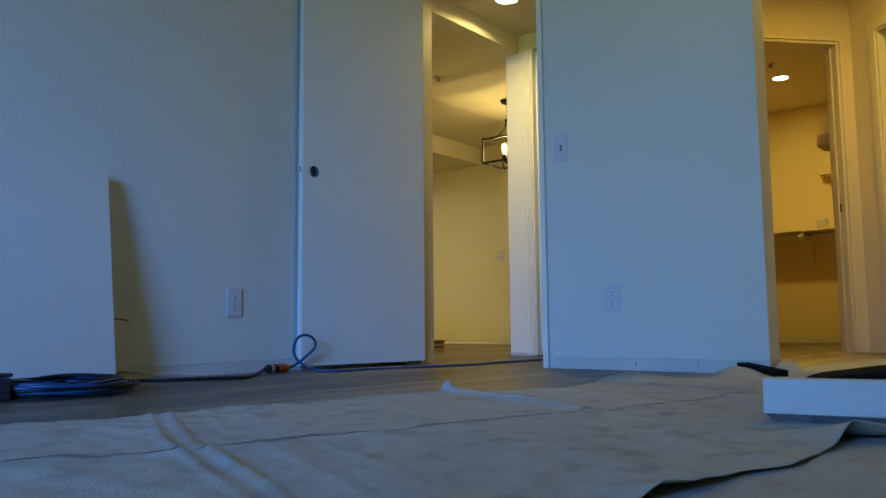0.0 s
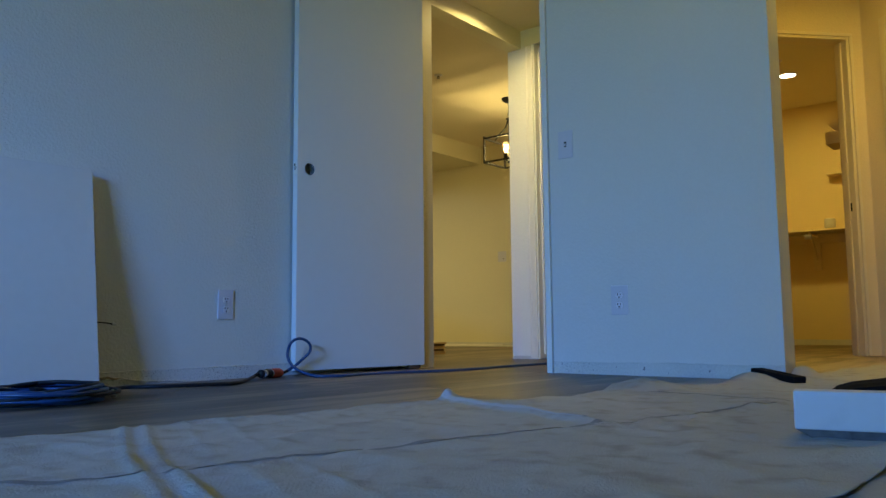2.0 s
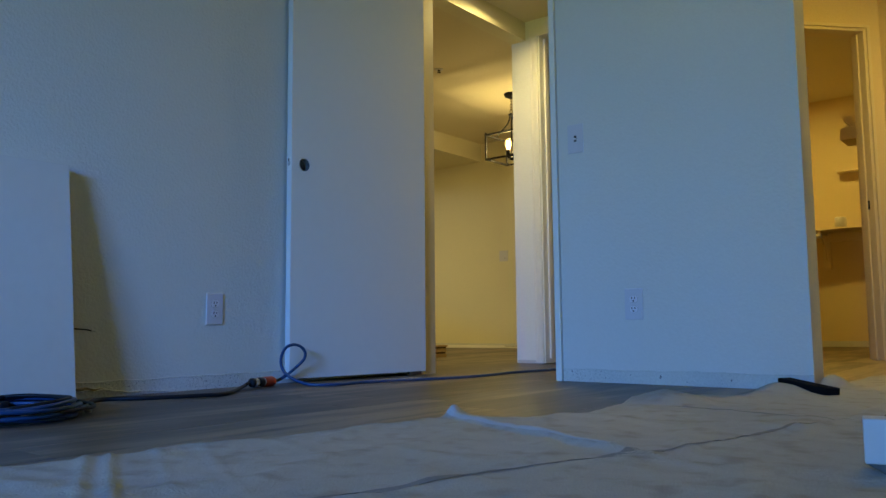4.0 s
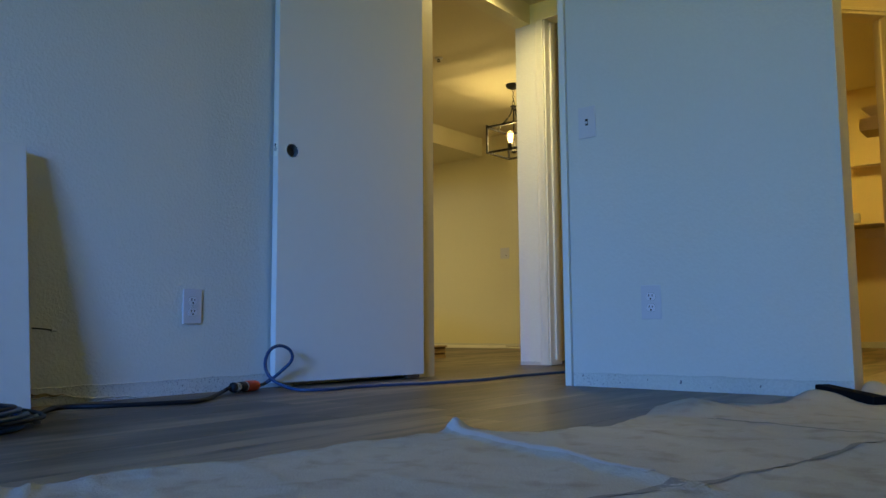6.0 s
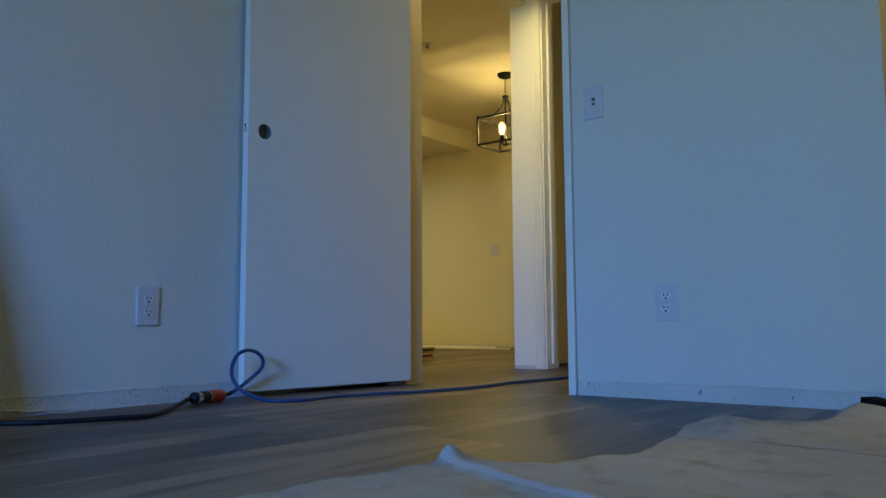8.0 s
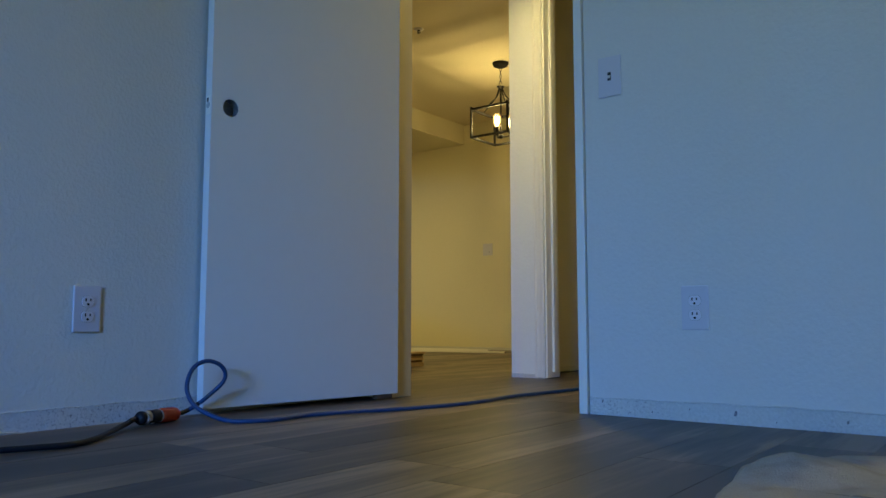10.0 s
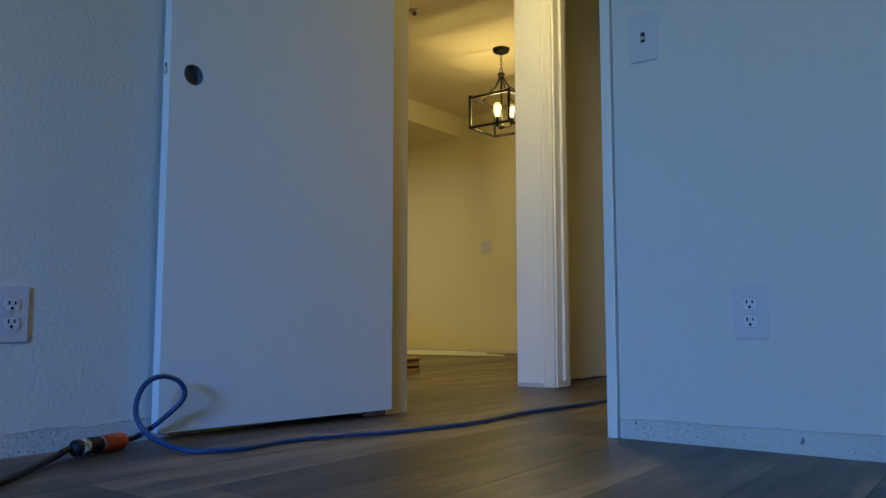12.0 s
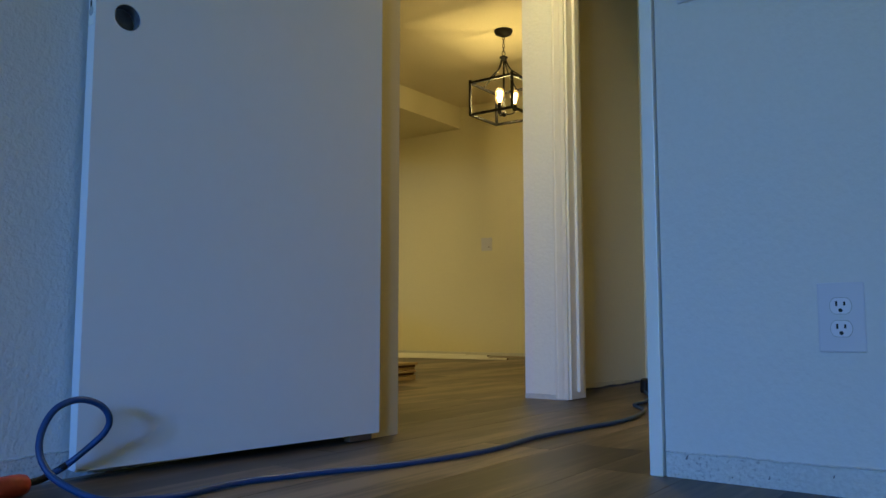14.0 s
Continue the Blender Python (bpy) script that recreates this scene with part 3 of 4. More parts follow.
def switch(at, label, rocker=False):
    o = thing("light_switch", at, label, "light switch")
    bm = bmesh.new()
    wd = 0.058 if rocker else 0.036
    box(bm, -wd, wd, -0.006, 0.0, -0.061, 0.061, 0.003)
    part("plate", bm, PLATE, o)
    if rocker:
        for sx in (-0.023, 0.023):
            bm = bmesh.new()
            box(bm, sx - 0.0165, sx + 0.0165, -0.0085, -0.004, -0.033, 0.033, 0.002)
            part("rocker", bm, PLATE, o)
        bm = bmesh.new()
        box(bm, 0.012, 0.034, -0.0092, -0.008, -0.030, -0.024)
        part("mark", bm, SLOT, o)
    else:
        bm = bmesh.new()
        box(bm, -0.0055, 0.0055, -0.0068, -0.004, -0.0125, 0.0125)
        part("slot", bm, SLOT, o)
        bm = bmesh.new()
        box(bm, -0.0042, 0.0042, -0.009, 0.003, -0.0035, 0.0035, 0.001, pose(0, -0.007, -0.001, 30))
        part("toggle", bm, PLATE, o)
    for z in (-0.03, 0.03) if not rocker else (-0.048, 0.048):
        bm = bmesh.new()
        cyl(bm, 0.0028, 0.0024, pose(0, -0.0055, z, 90), 0.0012, 14)
        part("screw", bm, PLATE, o)
    return o


switch(pose(-1.731, NY, 0.991), "white toggle light switch beside the doorway")

# the white board that leans on the west wall
board = thing("board", pose(-2.580, 0.3, 0.0, 0, -8.0, 0), "white painted flush board leaning against the wall", "board")
bm = bmesh.new()
box(bm, -0.03, 0.0, 0.0, 1.124, 0.002, 0.763, 0.002)
part("panel", bm, BOARD, board)

# wire end that sticks out of the wall
wire = thing("cable_end", (WX, 1.50, 0.222), "thin cable end sticking out of the wall", "cable")
bm = bmesh.new()
tube(bm, spline([(0, -0.02, 0.006), (0.010, 0.012, 0.003), (0.016, 0.030, -0.001)]), 0.0022, 8)
part("wire", bm, BLACK_RUBBER, wire, smooth=True)
bm = bmesh.new()
cyl(bm, 0.005, 0.004, pose(0.016, 0.029, -0.001, -93, 0, 0), 0.014, 12)
part("plug", bm, STEEL, wire)

# coiled extension cord
coil = thing("extension_cord", (-2.31, 1.10, 0), "coiled blue extension cord on the plank floor", "cord")
rnd = random.Random(5)
for k in range(13):
    r = 0.150 + 0.011 * (k % 4) + rnd.uniform(-0.014, 0.014)
    zz = 0.007 + 0.0050 * (k // 2) + rnd.uniform(0, 0.005)
    ph, tx, ty = rnd.uniform(0, 6), rnd.uniform(-0.02, 0.02), rnd.uniform(-0.05, 0.05)
    pts = []
    for i in range(73):
        a = 2.7 + 2 * math.pi * i / 72
        rr = r * (1 + 0.05 * math.sin(2 * a + ph) + 0.025 * math.sin(3 * a + 2 * ph))
        pts.append(Vector((rr * 0.95 * math.cos(a) + tx * 0.5, rr * 0.98 * math.sin(a) + ty * 0.4, max(0.006, zz + 0.009 * math.sin(a + ph) + 0.003 * math.sin(3 * a - ph)))))
    bm = bmesh.new()
    tube(bm, pts, 0.0054, 8)
    part("loop", bm, BLACK_RUBBER if k in (2, 4, 7, 10, 12) else BLUE, coil, smooth=True)
bm = bmesh.new()
lathe(bm, [(0, 0), (0.007, 0), (0.009, 0.004), (0.009, 0.018), (0.006, 0.022), (0, 0.022)], pose(0.040, 0.196, 0.016, -80, 0, 20), 16)
part("plug", bm, WORN, coil, "pale plug", True)
bm = bmesh.new()
lathe(bm, [(0, 0), (0.007, 0), (0.009, 0.006), (0.009, 0.016), (0, 0.016)], pose(0.052, 0.188, 0.010, -80, 0, -30), 16)
part("plug", bm, STEEL, coil, "worn metal plug", True)
for q in ((-0.12, 0.05), (0.11, -0.02)):
    bm = bmesh.new()
    box(bm, q[0] - 0.022, q[0] + 0.022, q[1] - 0.012, q[1] + 0.012, 0.002, 0.036, 0.006)
    part("tie", bm, BLACK_RUBBER, coil)

case = thing("case", pose(-2.28, 0.785, 0, 0, 0, 8), "dark navy plastic tool case on the floor", "case")
bm = bmesh.new()
box(bm, -0.09, 0.09, -0.16, 0.13, 0.001, 0.062, 0.006)
part("body", bm, DARK_BLUE, case)
bm = bmesh.new()
box(bm, -0.092, 0.092, -0.162, 0.132, 0.0635, 0.074, 0.004)
part("lid", bm, DARK_BLUE, case)

# the cable across the floor, with its coupling and standing loop
lead = thing("power_cable", (0, 0, 0), "black and blue power cable with an orange coupling on planks", "cable")
bm = bmesh.new()
tube(bm, spline([(-2.335, 1.27, 0.022), (-2.36, 1.33, 0.010), (-2.564, 1.485, 0.0068), (-2.492, 1.610, 0.0068), (-2.431, 1.751, 0.0068), (-2.424, 1.861, 0.0068), (-2.585, 2.045, 0.011), (-2.604, 2.075, 0.017), (-2.609, 2.09, 0.020)]), 0.0066, 10)
part("black_lead", bm, BLACK_RUBBER, lead, "black rubber lead", True)
axis = Vector((-0.266, 0.964, -0.02)).normalized()
P0 = Vector((-2.612, 2.102, 0.020))
seat = Matrix.Translation(P0) @ Vector((0, 0, 1)).rotation_difference(axis).to_matrix().to_4x4()
for nm, mat, label, profile in (
    ("boot", BLACK_RUBBER, "black rubber boot", [(0.0, -0.006), (0.009, -0.005), (0.0155, 0.000), (0.0175, 0.004), (0.0175, 0.012), (0.0, 0.012)]),
    ("plug", WORN, "pale worn plug", [(0.0, 0.012), (0.0165, 0.012), (0.0165, 0.034), (0.0, 0.034)]),
    ("collar", BLACK_RUBBER, "black collar with a pale ring", [(0.0, 0.034), (0.0175, 0.034), (0.0180, 0.040), (0.0180, 0.066), (0.0165, 0.069), (0.0, 0.069)]),
    ("ring", SLOT_GREY, "grey ring", [(0.0, 0.0692), (0.0172, 0.0692), (0.0172, 0.0735), (0.0, 0.0735)]),
    ("coupling", ORANGE, "orange rubber coupling", [(0.0, 0.0737), (0.0172, 0.0737), (0.0190, 0.080), (0.0195, 0.105), (0.0190, 0.128), (0.0165, 0.138), (0.010, 0.144), (0.0, 0.145)]),
):
    bm = bmesh.new()
    lathe(bm, profile, seat, 22)
    part(nm, bm, mat, lead, label, True)
for k in range(5):
    bm = bmesh.new()
    a = 0.5 + 0.45 * k
    box(bm, -0.0030, 0.0030, -0.0008, 0.0008, 0.016 + 0.010 * (k % 3), 0.024 + 0.011 * (k % 3), 0.0, seat @ pose(0.0178 * math.cos(a), 0.0178 * math.sin(a), 0, 0, 0, math.degrees(a) + 90))
    part("mark", bm, BLACK_RUBBER if k % 2 else SOCKET, lead)
E0 = P0 + axis * 0.143
# short black stretch between the coupling and the blue lead
bm = bmesh.new()
tube(bm, spline([E0, (-2.660, 2.268, 0.018), (-2.662, 2.290, 0.025), (-2.655, 2.312, 0.038)], 8), 0.0064, 10)
part("lead_start", bm, BLACK_RUBBER, lead, "black first stretch of the lead", True)
route = [(-2.661, 2.285, 0.023), (-2.655, 2.312, 0.038), (-2.636, 2.340, 0.066), (-2.612, 2.359, 0.096), (-2.604, 2.361, 0.122), (-2.606, 2.343, 0.146), (-2.610, 2.306, 0.158), (-2.611, 2.266, 0.146), (-2.607, 2.241, 0.112),
         (-2.592, 2.231, 0.074), (-2.562, 2.238, 0.040), (-2.515, 2.256, 0.018), (-2.47, 2.272, 0.008), (-2.43, 2.298, 0.007), (-2.398, 2.37, 0.007), (-2.405, 2.49, 0.007), (-2.36, 2.64, 0.007), (-2.285, 2.81, 0.007), (-2.235, 3.06, 0.007), (-2.25, 3.30, 0.007),
         (-2.235, 3.50, 0.007), (-2.21, 3.72, 0.007), (-2.225, 3.90, 0.007), (-2.27, 4.06, 0.007), (-2.36, 4.20, 0.007), (-2.37, 4.32, 0.007), (-2.42, 4.50, 0.007), (-2.53, 4.72, 0.007)]
bm = bmesh.new()
tube(bm, spline(route, 8), 0.0061, 10)
part("blue_lead", bm, BLUE, lead, "blue rubber lead", True)
bm = bmesh.new()
lathe(bm, [(0, 0), (0.018, 0), (0.02, 0.01), (0.019, 0.05), (0.012, 0.06), (0, 0.06)], pose(-2.545, 4.76, 0.0), 16)
part("socket", bm, BLACK_RUBBER, lead, "", True)

# ---- canvas drop cloths ----


def pick(table, v):
    for (a, p), (b, q) in zip(table, table[1:]):
        if v <= b:
            f = max(0.0, min(1.0, (v - a) / (b - a)))
            f = f * f * (3 - 2 * f)
            return p + (q - p) * f
    return table[-1][1]


EDGE = [(-2.4, -1.70), (0.3, -1.60), (0.66, -1.585), (0.95, -1.50), (1.3, -1.43), (1.66, -1.385), (1.76, -1.36), (1.84, -1.21), (2.0, -1.15), (2.3, -1.18), (2.55, -1.12), (2.75, -0.97), (2.94, -0.93), (3.02, -0.852), (3.3, -0.848), (3.7, -0.83), (4.3, -0.62)]
INNER = [(-2.4, -0.45), (0.5, -0.40), (0.76, -0.33), (0.95, -0.30), (1.12, -0.265), (1.33, -0.255), (1.42, -0.17), (1.5, 0.25), (4.3, 0.9)]


def ridge(d, w):
    return math.exp(-(d / w) ** 2)


FOLD = [(-1.0, -1.45), (0.10, -1.24), (0.459, -1.103), (0.728, -0.982), (1.163, -0.893), (1.562, -0.745), (1.757, -0.699), (2.3, -0.60)]


def cloth_height(x, y):
    p = Vector((x, y, 0))
    h = 0.0055 + 0.0025 * noise.noise(p * 2.3) + 0.0018 * noise.noise(p * 7.0 + Vector((3, 1, 0))) + 0.0010 * noise.noise(p * 21)
    s = abs(noise.noise(Vector((x * 3.1 + 2 * y, y * 2.2 - x, 4))))
    h += 0.004 * max(0.0, 0.16 - s) / 0.16
    for k, (fa, fb, am) in enumerate(((9, 3, 0.0022), (4, 12, 0.0016), (17, 8, 0.0011))):
        w = noise.noise(Vector((x * fa + 1.7 * y, y * fb - 1.3 * x, 10 + k)))
        h += am * (1 - min(1, abs(w) * 4))
    # long fold along the cloth, with its lee
    fx = pick(FOLD, y)
    h += 0.007 * ridge(x - fx - 0.016, 0.014) * (0.6 + 0.4 * noise.noise(Vector((y * 2, 1, 1)))) - 0.002 * ridge(x - fx + 0.008, 0.010)
    # twin creases across it
    for off, amp in ((0.012, 0.0085), (-0.032, 0.0075), (0.10, 0.003), (0.19, 0.003)):
        cy = 0.93 + off - 0.46 * (x + 1.5) + 0.012 * math.sin(7 * x)
        h += amp * ridge(y - cy, 0.0075) * (0.7 + 0.5 * noise.noise(Vector((x * 5, off * 40, 2))))
    # crease towards the corner flap
    fade = min(1.0, max(0.0, (x + 1.40) / 0.06)) * min(1.0, max(0.0, (-0.55 - x) / 0.3))
    h += 0.012 * ridge(y - (1.738 - 0.43 * (x + 1.365)), 0.016) * fade
    h += 0.003 * ridge(y - (2.255 - 0.15 * (x + 1.0) + 0.006 * math.sin(9 * x)), 0.012) * (1 if x > -1.0 else 0)
    # humps along the far edge, bunched cloth at the wall's end
    h += 0.034 * max(0.0, 1 - math.hypot((x + 1.12) / 0.13, (y - 2.42) / 0.17))
    h += 0.030 * math.exp(-((x + 0.93) / 0.09) ** 2 - ((y - 2.86) / 0.10) ** 2)
    h += 0.045 * math.exp(-((x + 0.83) / 0.05) ** 2 - ((y - 3.13) / 0.09) ** 2)
    h += 0.045 * math.exp(-((x + 0.45) / 0.22) ** 2 - ((y - 3.9) / 0.25) ** 2)
    return max(h, 0.003)


def cloth(edge, inner, y0, y1, nx, ny, height, mat, parent):
    bm = bmesh.new()
    grid = []
    for j in range(ny + 1):
        y = y0 + (y1 - y0) * j / ny
        a = pick(edge, y) + 0.012 * noise.noise(Vector((y * 6, 3, 0))) + 0.004 * noise.noise(Vector((y * 25, 9, 0)))
        b = pick(inner, y) + 0.008 * noise.noise(Vector((y * 8, 7, 0)))
        row = []
        for i in range(nx + 1):
            x = a + (b - a) * (i / nx)
            row.append(bm.verts.new((x, y, height(x, y, x - a, b - x))))
        grid.append(row)
    for r, s in zip(grid, grid[1:]):
        for i in range(nx):
            bm.faces.new((r[i], r[i + 1], s[i + 1], s[i]))
    ob = part("sheet", bm, mat, parent, smooth=True)
    sol = ob.modifiers.new("thickness", "SOLIDIFY")
    sol.thickness, sol.offset = 0.0012, 0.0
    return ob


def main_height(x, y, da, db):
    h = cloth_height(x, y)
    # the corner flap stands up a little, and the inner edge curls up
    h += 0.026 * math.exp(-((x + 1.368) / 0.022) ** 2 - ((y - 1.752) / 0.03) ** 2)
    if y < 1.45:
        h += 0.003 * math.exp(-db / 0.06)
        h += 0.016 * math.exp(-db / 0.05) * ridge(y - 0.80, 0.06)
        h += 0.030 * math.exp(-db / 0.08) * ridge(y - 1.34, 0.07)
    return h


drop = thing("drop_cloth", (0, 0, 0), "creased beige canvas drop cloth spread on the floor", "drop cloth", "drop cloths")
cloth(EDGE, INNER, -1.2, 4.3, 190, 640, main_height, CANVAS, drop)
bm = bmesh.new()
strip = []
for i in range(61):
    f = i / 60
    row = []
    for w in (-0.020, -0.012, -0.004, 0.004, 0.012):
        x, y = -1.365 + 0.54 * f + 0.35 * w, 1.744 - 0.232 * f + w * (1 - 0.5 * f) + 0.004 * noise.noise(Vector((f * 9, 2, 1)))
        row.append(bm.verts.new((x, y, main_height(x, y, 0, 1) + 0.0016)))
    strip.append(row)
for r, t in zip(strip, strip[1:]):
    for k in range(4):
        bm.faces.new((r[k], r[k + 1], t[k + 1], t[k]))
part("hem", bm, CANVAS_PALE, drop, "pale folded hem", True)


# darker canvas strips draw the soft shade along two folds
CANVAS_SHADE = material("canvas_fold_shade", (0.22, 0.22, 0.215), 0.95, scale=200, bump=0.3, var=0.2, big=9)
for path, width in (([(-1.24, 0.10), (-1.103, 0.459), (-0.982, 0.728), (-0.893, 1.163), (-0.745, 1.562), (-0.699, 1.757), (-0.63, 2.12)], 0.016), ([(-1.045, 2.25), (-0.87, 2.222), (-0.70, 2.195), (-0.58, 2.18)], 0.004)):
    pts = spline([(a, b, 0) for a, b in path], 24)
    bm = bmesh.new()
    rows = []
    for i, q in enumerate(pts):
        d = (pts[min(i + 1, len(pts) - 1)] - pts[max(i - 1, 0)]).normalized()
        side = Vector((-d.y, d.x, 0)) * width * (0.75 + 0.5 * noise.noise(q * 9)) * min(1.0, 0.2 + 0.15 * min(i, len(pts) - 1 - i))
        row = []
        for f in (-1, -0.5, 0, 0.5, 1):
            c = q + side * f
            row.append(bm.verts.new((c.x, c.y, main_height(c.x, c.y, 0.5, 0.5) + 0.0017)))
        rows.append(row)
    for r, t in zip(rows, rows[1:]):
        for k in range(4):
            bm.faces.new((r[k], r[k + 1], t[k + 1], t[k]))
    part("fold_shade", bm, CANVAS_SHADE, drop, "dark strip painted as the shade of a fold", True)


def under_height(x, y, da, db):
    p = Vector((x, y, 2))
    return 0.0045 + 0.001 * noise.noise(p * 2) + 0.0005 * noise.noise(p * 9) + 0.003 * ridge(y - 0.9 - 0.4 * x, 0.02)


under = thing("drop_cloth", (0, 0, 0), "flatter beige canvas drop cloth under the creased one", "drop cloth", "drop cloths")
cloth([(-2.4, -0.48), (0.7, -0.46), (0.78, -0.27), (0.84, -0.40), (3.0, -0.34)], [(-2.4, 1.3), (3.0, 1.3)], -2.4, 1.85, 60, 160, under_height, CANVAS, under)

# the white block on the cloth
block = thing("block", pose(-0.434, 1.507, 0.007, 0, 0, 11), "white rectangular block with a scuffed lower edge on the drop cloth", "block")
bm = bmesh.new()
box(bm, 0.0, 0.62, 0.0, 0.05, 0.0165, 0.080, 0.003)
part("body", bm, FOAM, block)
bm = bmesh.new()
lo = [(0.028, 0.010, 0.0), (0.60, 0.010, 0.0), (0.60, 0.042, 0.0), (0.025, 0.042, 0.0)]
hi = [(0.002, 0.001, 0.0165), (0.617, 0.001, 0.0165), (0.617, 0.048, 0.0165), (0.002, 0.048, 0.0165)]
lo, hi = [bm.verts.new(v) for v in lo], [bm.verts.new(v) for v in hi]
for k in range(4):
    bm.faces.new((lo[k], lo[(k + 1) % 4], hi[(k + 1) % 4], hi[k]))
bm.faces.new(lo)
bm.faces.new(hi)
part("scuffed_foot", bm, GRIME, block, "dark scuffed underside")

# black flat tools by the wall's end
tool = thing("pry_bar", pose(-0.930, 2.93, 0.026, 0, 5, -36), "black flat bar lying on the drop cloth at the wall's end", "tool")
bm = bmesh.new()
box(bm, 0, 0.215, -0.025, 0.025, 0, 0.024, 0.004)
part("bar", bm, BLACK_CLOTH, tool)
bag = thing("black_bag", pose(-0.445, 1.66, 0.006, 0, 0, 14), "flat black fabric bag lying behind the white block", "bag")
bm = bmesh.new()
bmesh.ops.create_grid(bm, x_segments=28, y_segments=12, size=0.5)
for v in bm.verts:
    u, w = v.co.x + 0.5, v.co.y + 0.5
    rim = min(1.0, 12 * min(u, 1 - u, 2 * w, 2 - 2 * w)) ** 0.5
    top = 0.072 + 0.030 * min(1.0, u * 2.6) + 0.006 * noise.noise(Vector((u * 6, w * 4, 1)))
    v.co = Vector((0.74 * u, 0.24 * w, 0.95 * top * max(0.0, rim)))
ret = bmesh.ops.extrude_face_region(bm, geom=bm.faces[:])
for v in ret["geom"]:
    if isinstance(v, bmesh.types.BMVert):
        v.co.z = 0.0
part("body", bm, BLACK_CLOTH, bag, smooth=True)

# ---- ceiling fittings ----


def recessed(at, label):
    o = thing("ceiling_lamp", at, label, "ceiling lamp", "recessed lamps")
    bm = bmesh.new()
    lathe(bm, [(0.062, 0.0), (0.070, -0.006), (0.082, -0.006), (0.086, 0.0)], Matrix(), 36)
    part("ring", bm, PLATE, o, smooth=True)
    bm = bmesh.new()
    lathe(bm, [(0.0, -0.003), (0.066, -0.003), (0.066, 0.0), (0.0, 0.0)], Matrix(), 36)
    part("lens", bm, GLOW, o, "glowing frosted lens")
    return o


recessed((-2.46, 3.72, HC), "round recessed ceiling lamp, lit, in the hall")
recessed((-1.87, 7.25, 2.40), "round recessed ceiling lamp, lit, in the storage room")
recessed((-6.5, 5.2, 2.155), "unseen round recessed lamp added under the soffit as dining fill")
recessed((-0.40, 4.55, H), "round recessed ceiling lamp, lit, in the vestibule")
# globe body that goes with the added bedroom fill light
globe = thing("fill_globe", (-0.85, 2.4, H), "unseen globe lamp added under the bedroom ceiling for warm fill", "ceiling lamp")
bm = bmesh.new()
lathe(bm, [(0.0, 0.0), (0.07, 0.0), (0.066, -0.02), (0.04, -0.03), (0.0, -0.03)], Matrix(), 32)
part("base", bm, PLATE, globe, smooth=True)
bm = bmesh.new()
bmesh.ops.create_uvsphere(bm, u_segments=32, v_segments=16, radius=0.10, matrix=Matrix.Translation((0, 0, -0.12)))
gl = part("glass", bm, GLOBE, globe, "glowing globe of the added lamp", True)
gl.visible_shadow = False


def sprinkler(at, label):
    o = thing("sprinkler", at, label, "sprinkler", "fire sprinklers")
    bm = bmesh.new()
    lathe(bm, [(0.0, 0.0), (0.036, 0.0), (0.034, -0.006), (0.018, -0.009), (0.0, -0.009)], Matrix(), 24)
    part("escutcheon", bm, PLATE, o, smooth=True)
    bm = bmesh.new()
    lathe(bm, [(0.0, -0.009), (0.010, -0.009), (0.010, -0.014), (0.006, -0.016), (0.0, -0.016)], Matrix(), 16)
    tube(bm, spline([(-0.008, 0, -0.014), (-0.012, 0, -0.020), (-0.004, 0, -0.027)]), 0.002, 8)
    tube(bm, spline([(0.008, 0, -0.014), (0.012, 0, -0.020), (0.004, 0, -0.027)]), 0.002, 8)
    part("body", bm, IRON, o)
    bm = bmesh.new()
    lathe(bm, [(0.0, -0.027), (0.014, -0.028), (0.014, -0.030), (0.0, -0.030)], Matrix(), 20)
    part("deflector", bm, IRON, o)
    return o


sprinkler((-4.15, 5.15, DC), "small metal fire sprinkler under the dining ceiling")
sprinkler((-1.83, 6.80, 2.40), "small metal fire sprinkler under the storage room ceiling")

# ---- dining room things ----
PX, PY = -4.077, 6.115
pendant = thing("pendant_lamp", (PX, PY, 0), "black iron cage pendant lamp with lit bulbs hanging on a chain", "pendant lamp")
bm = bmesh.new()
lathe(bm, [(0.0, DC), (0.066, DC), (0.066, DC - 0.008), (0.058, DC - 0.026), (0.035, DC - 0.038), (0.010, DC - 0.042), (0.0, DC - 0.042)], Matrix(), 32)
part("canopy", bm, IRON, pendant, smooth=True)
for k in range(5):
    zc = DC - 0.056 - 0.028 * k
    big = 1.3 if k == 4 else 1.0
    bm = bmesh.new()
    pts = [Vector((0.008 * big * math.cos(a), 0, zc + 0.017 * big * math.sin(a))) for a in [2 * math.pi * i / 20 for i in range(21)]]
    tube(bm, pts, 0.0022, 6)
    bmesh.ops.rotate(bm, verts=bm.verts, cent=(0, 0, zc), matrix=Matrix.Rotation(radians(45 + 90 * (k % 2)), 3, "Z"))
    part("chain_link", bm, IRON, pendant, smooth=True)
ZT, ZB, CS = 1.976, 1.733, 0.170
zs = DC - 0.188
bm = bmesh.new()
lathe(bm, [(0.0, zs + 0.004), (0.012, zs + 0.003), (0.017, zs - 0.003), (0.029, zs - 0.006), (0.030, zs - 0.013), (0.020, zs - 0.018), (0.014, zs - 0.030), (0.0, zs - 0.034)], Matrix(), 24)
part("collar", bm, IRON, pendant, smooth=True)
bm = bmesh.new()
lathe(bm, [(0.0, zs - 0.02), (0.007, zs - 0.02), (0.007, ZB + 0.04), (0.02, ZB + 0.035), (0.02, ZB + 0.015), (0.008, ZB + 0.005), (0.0, ZB + 0.004)], Matrix(), 16)
part("stem", bm, IRON, pendant, smooth=True)
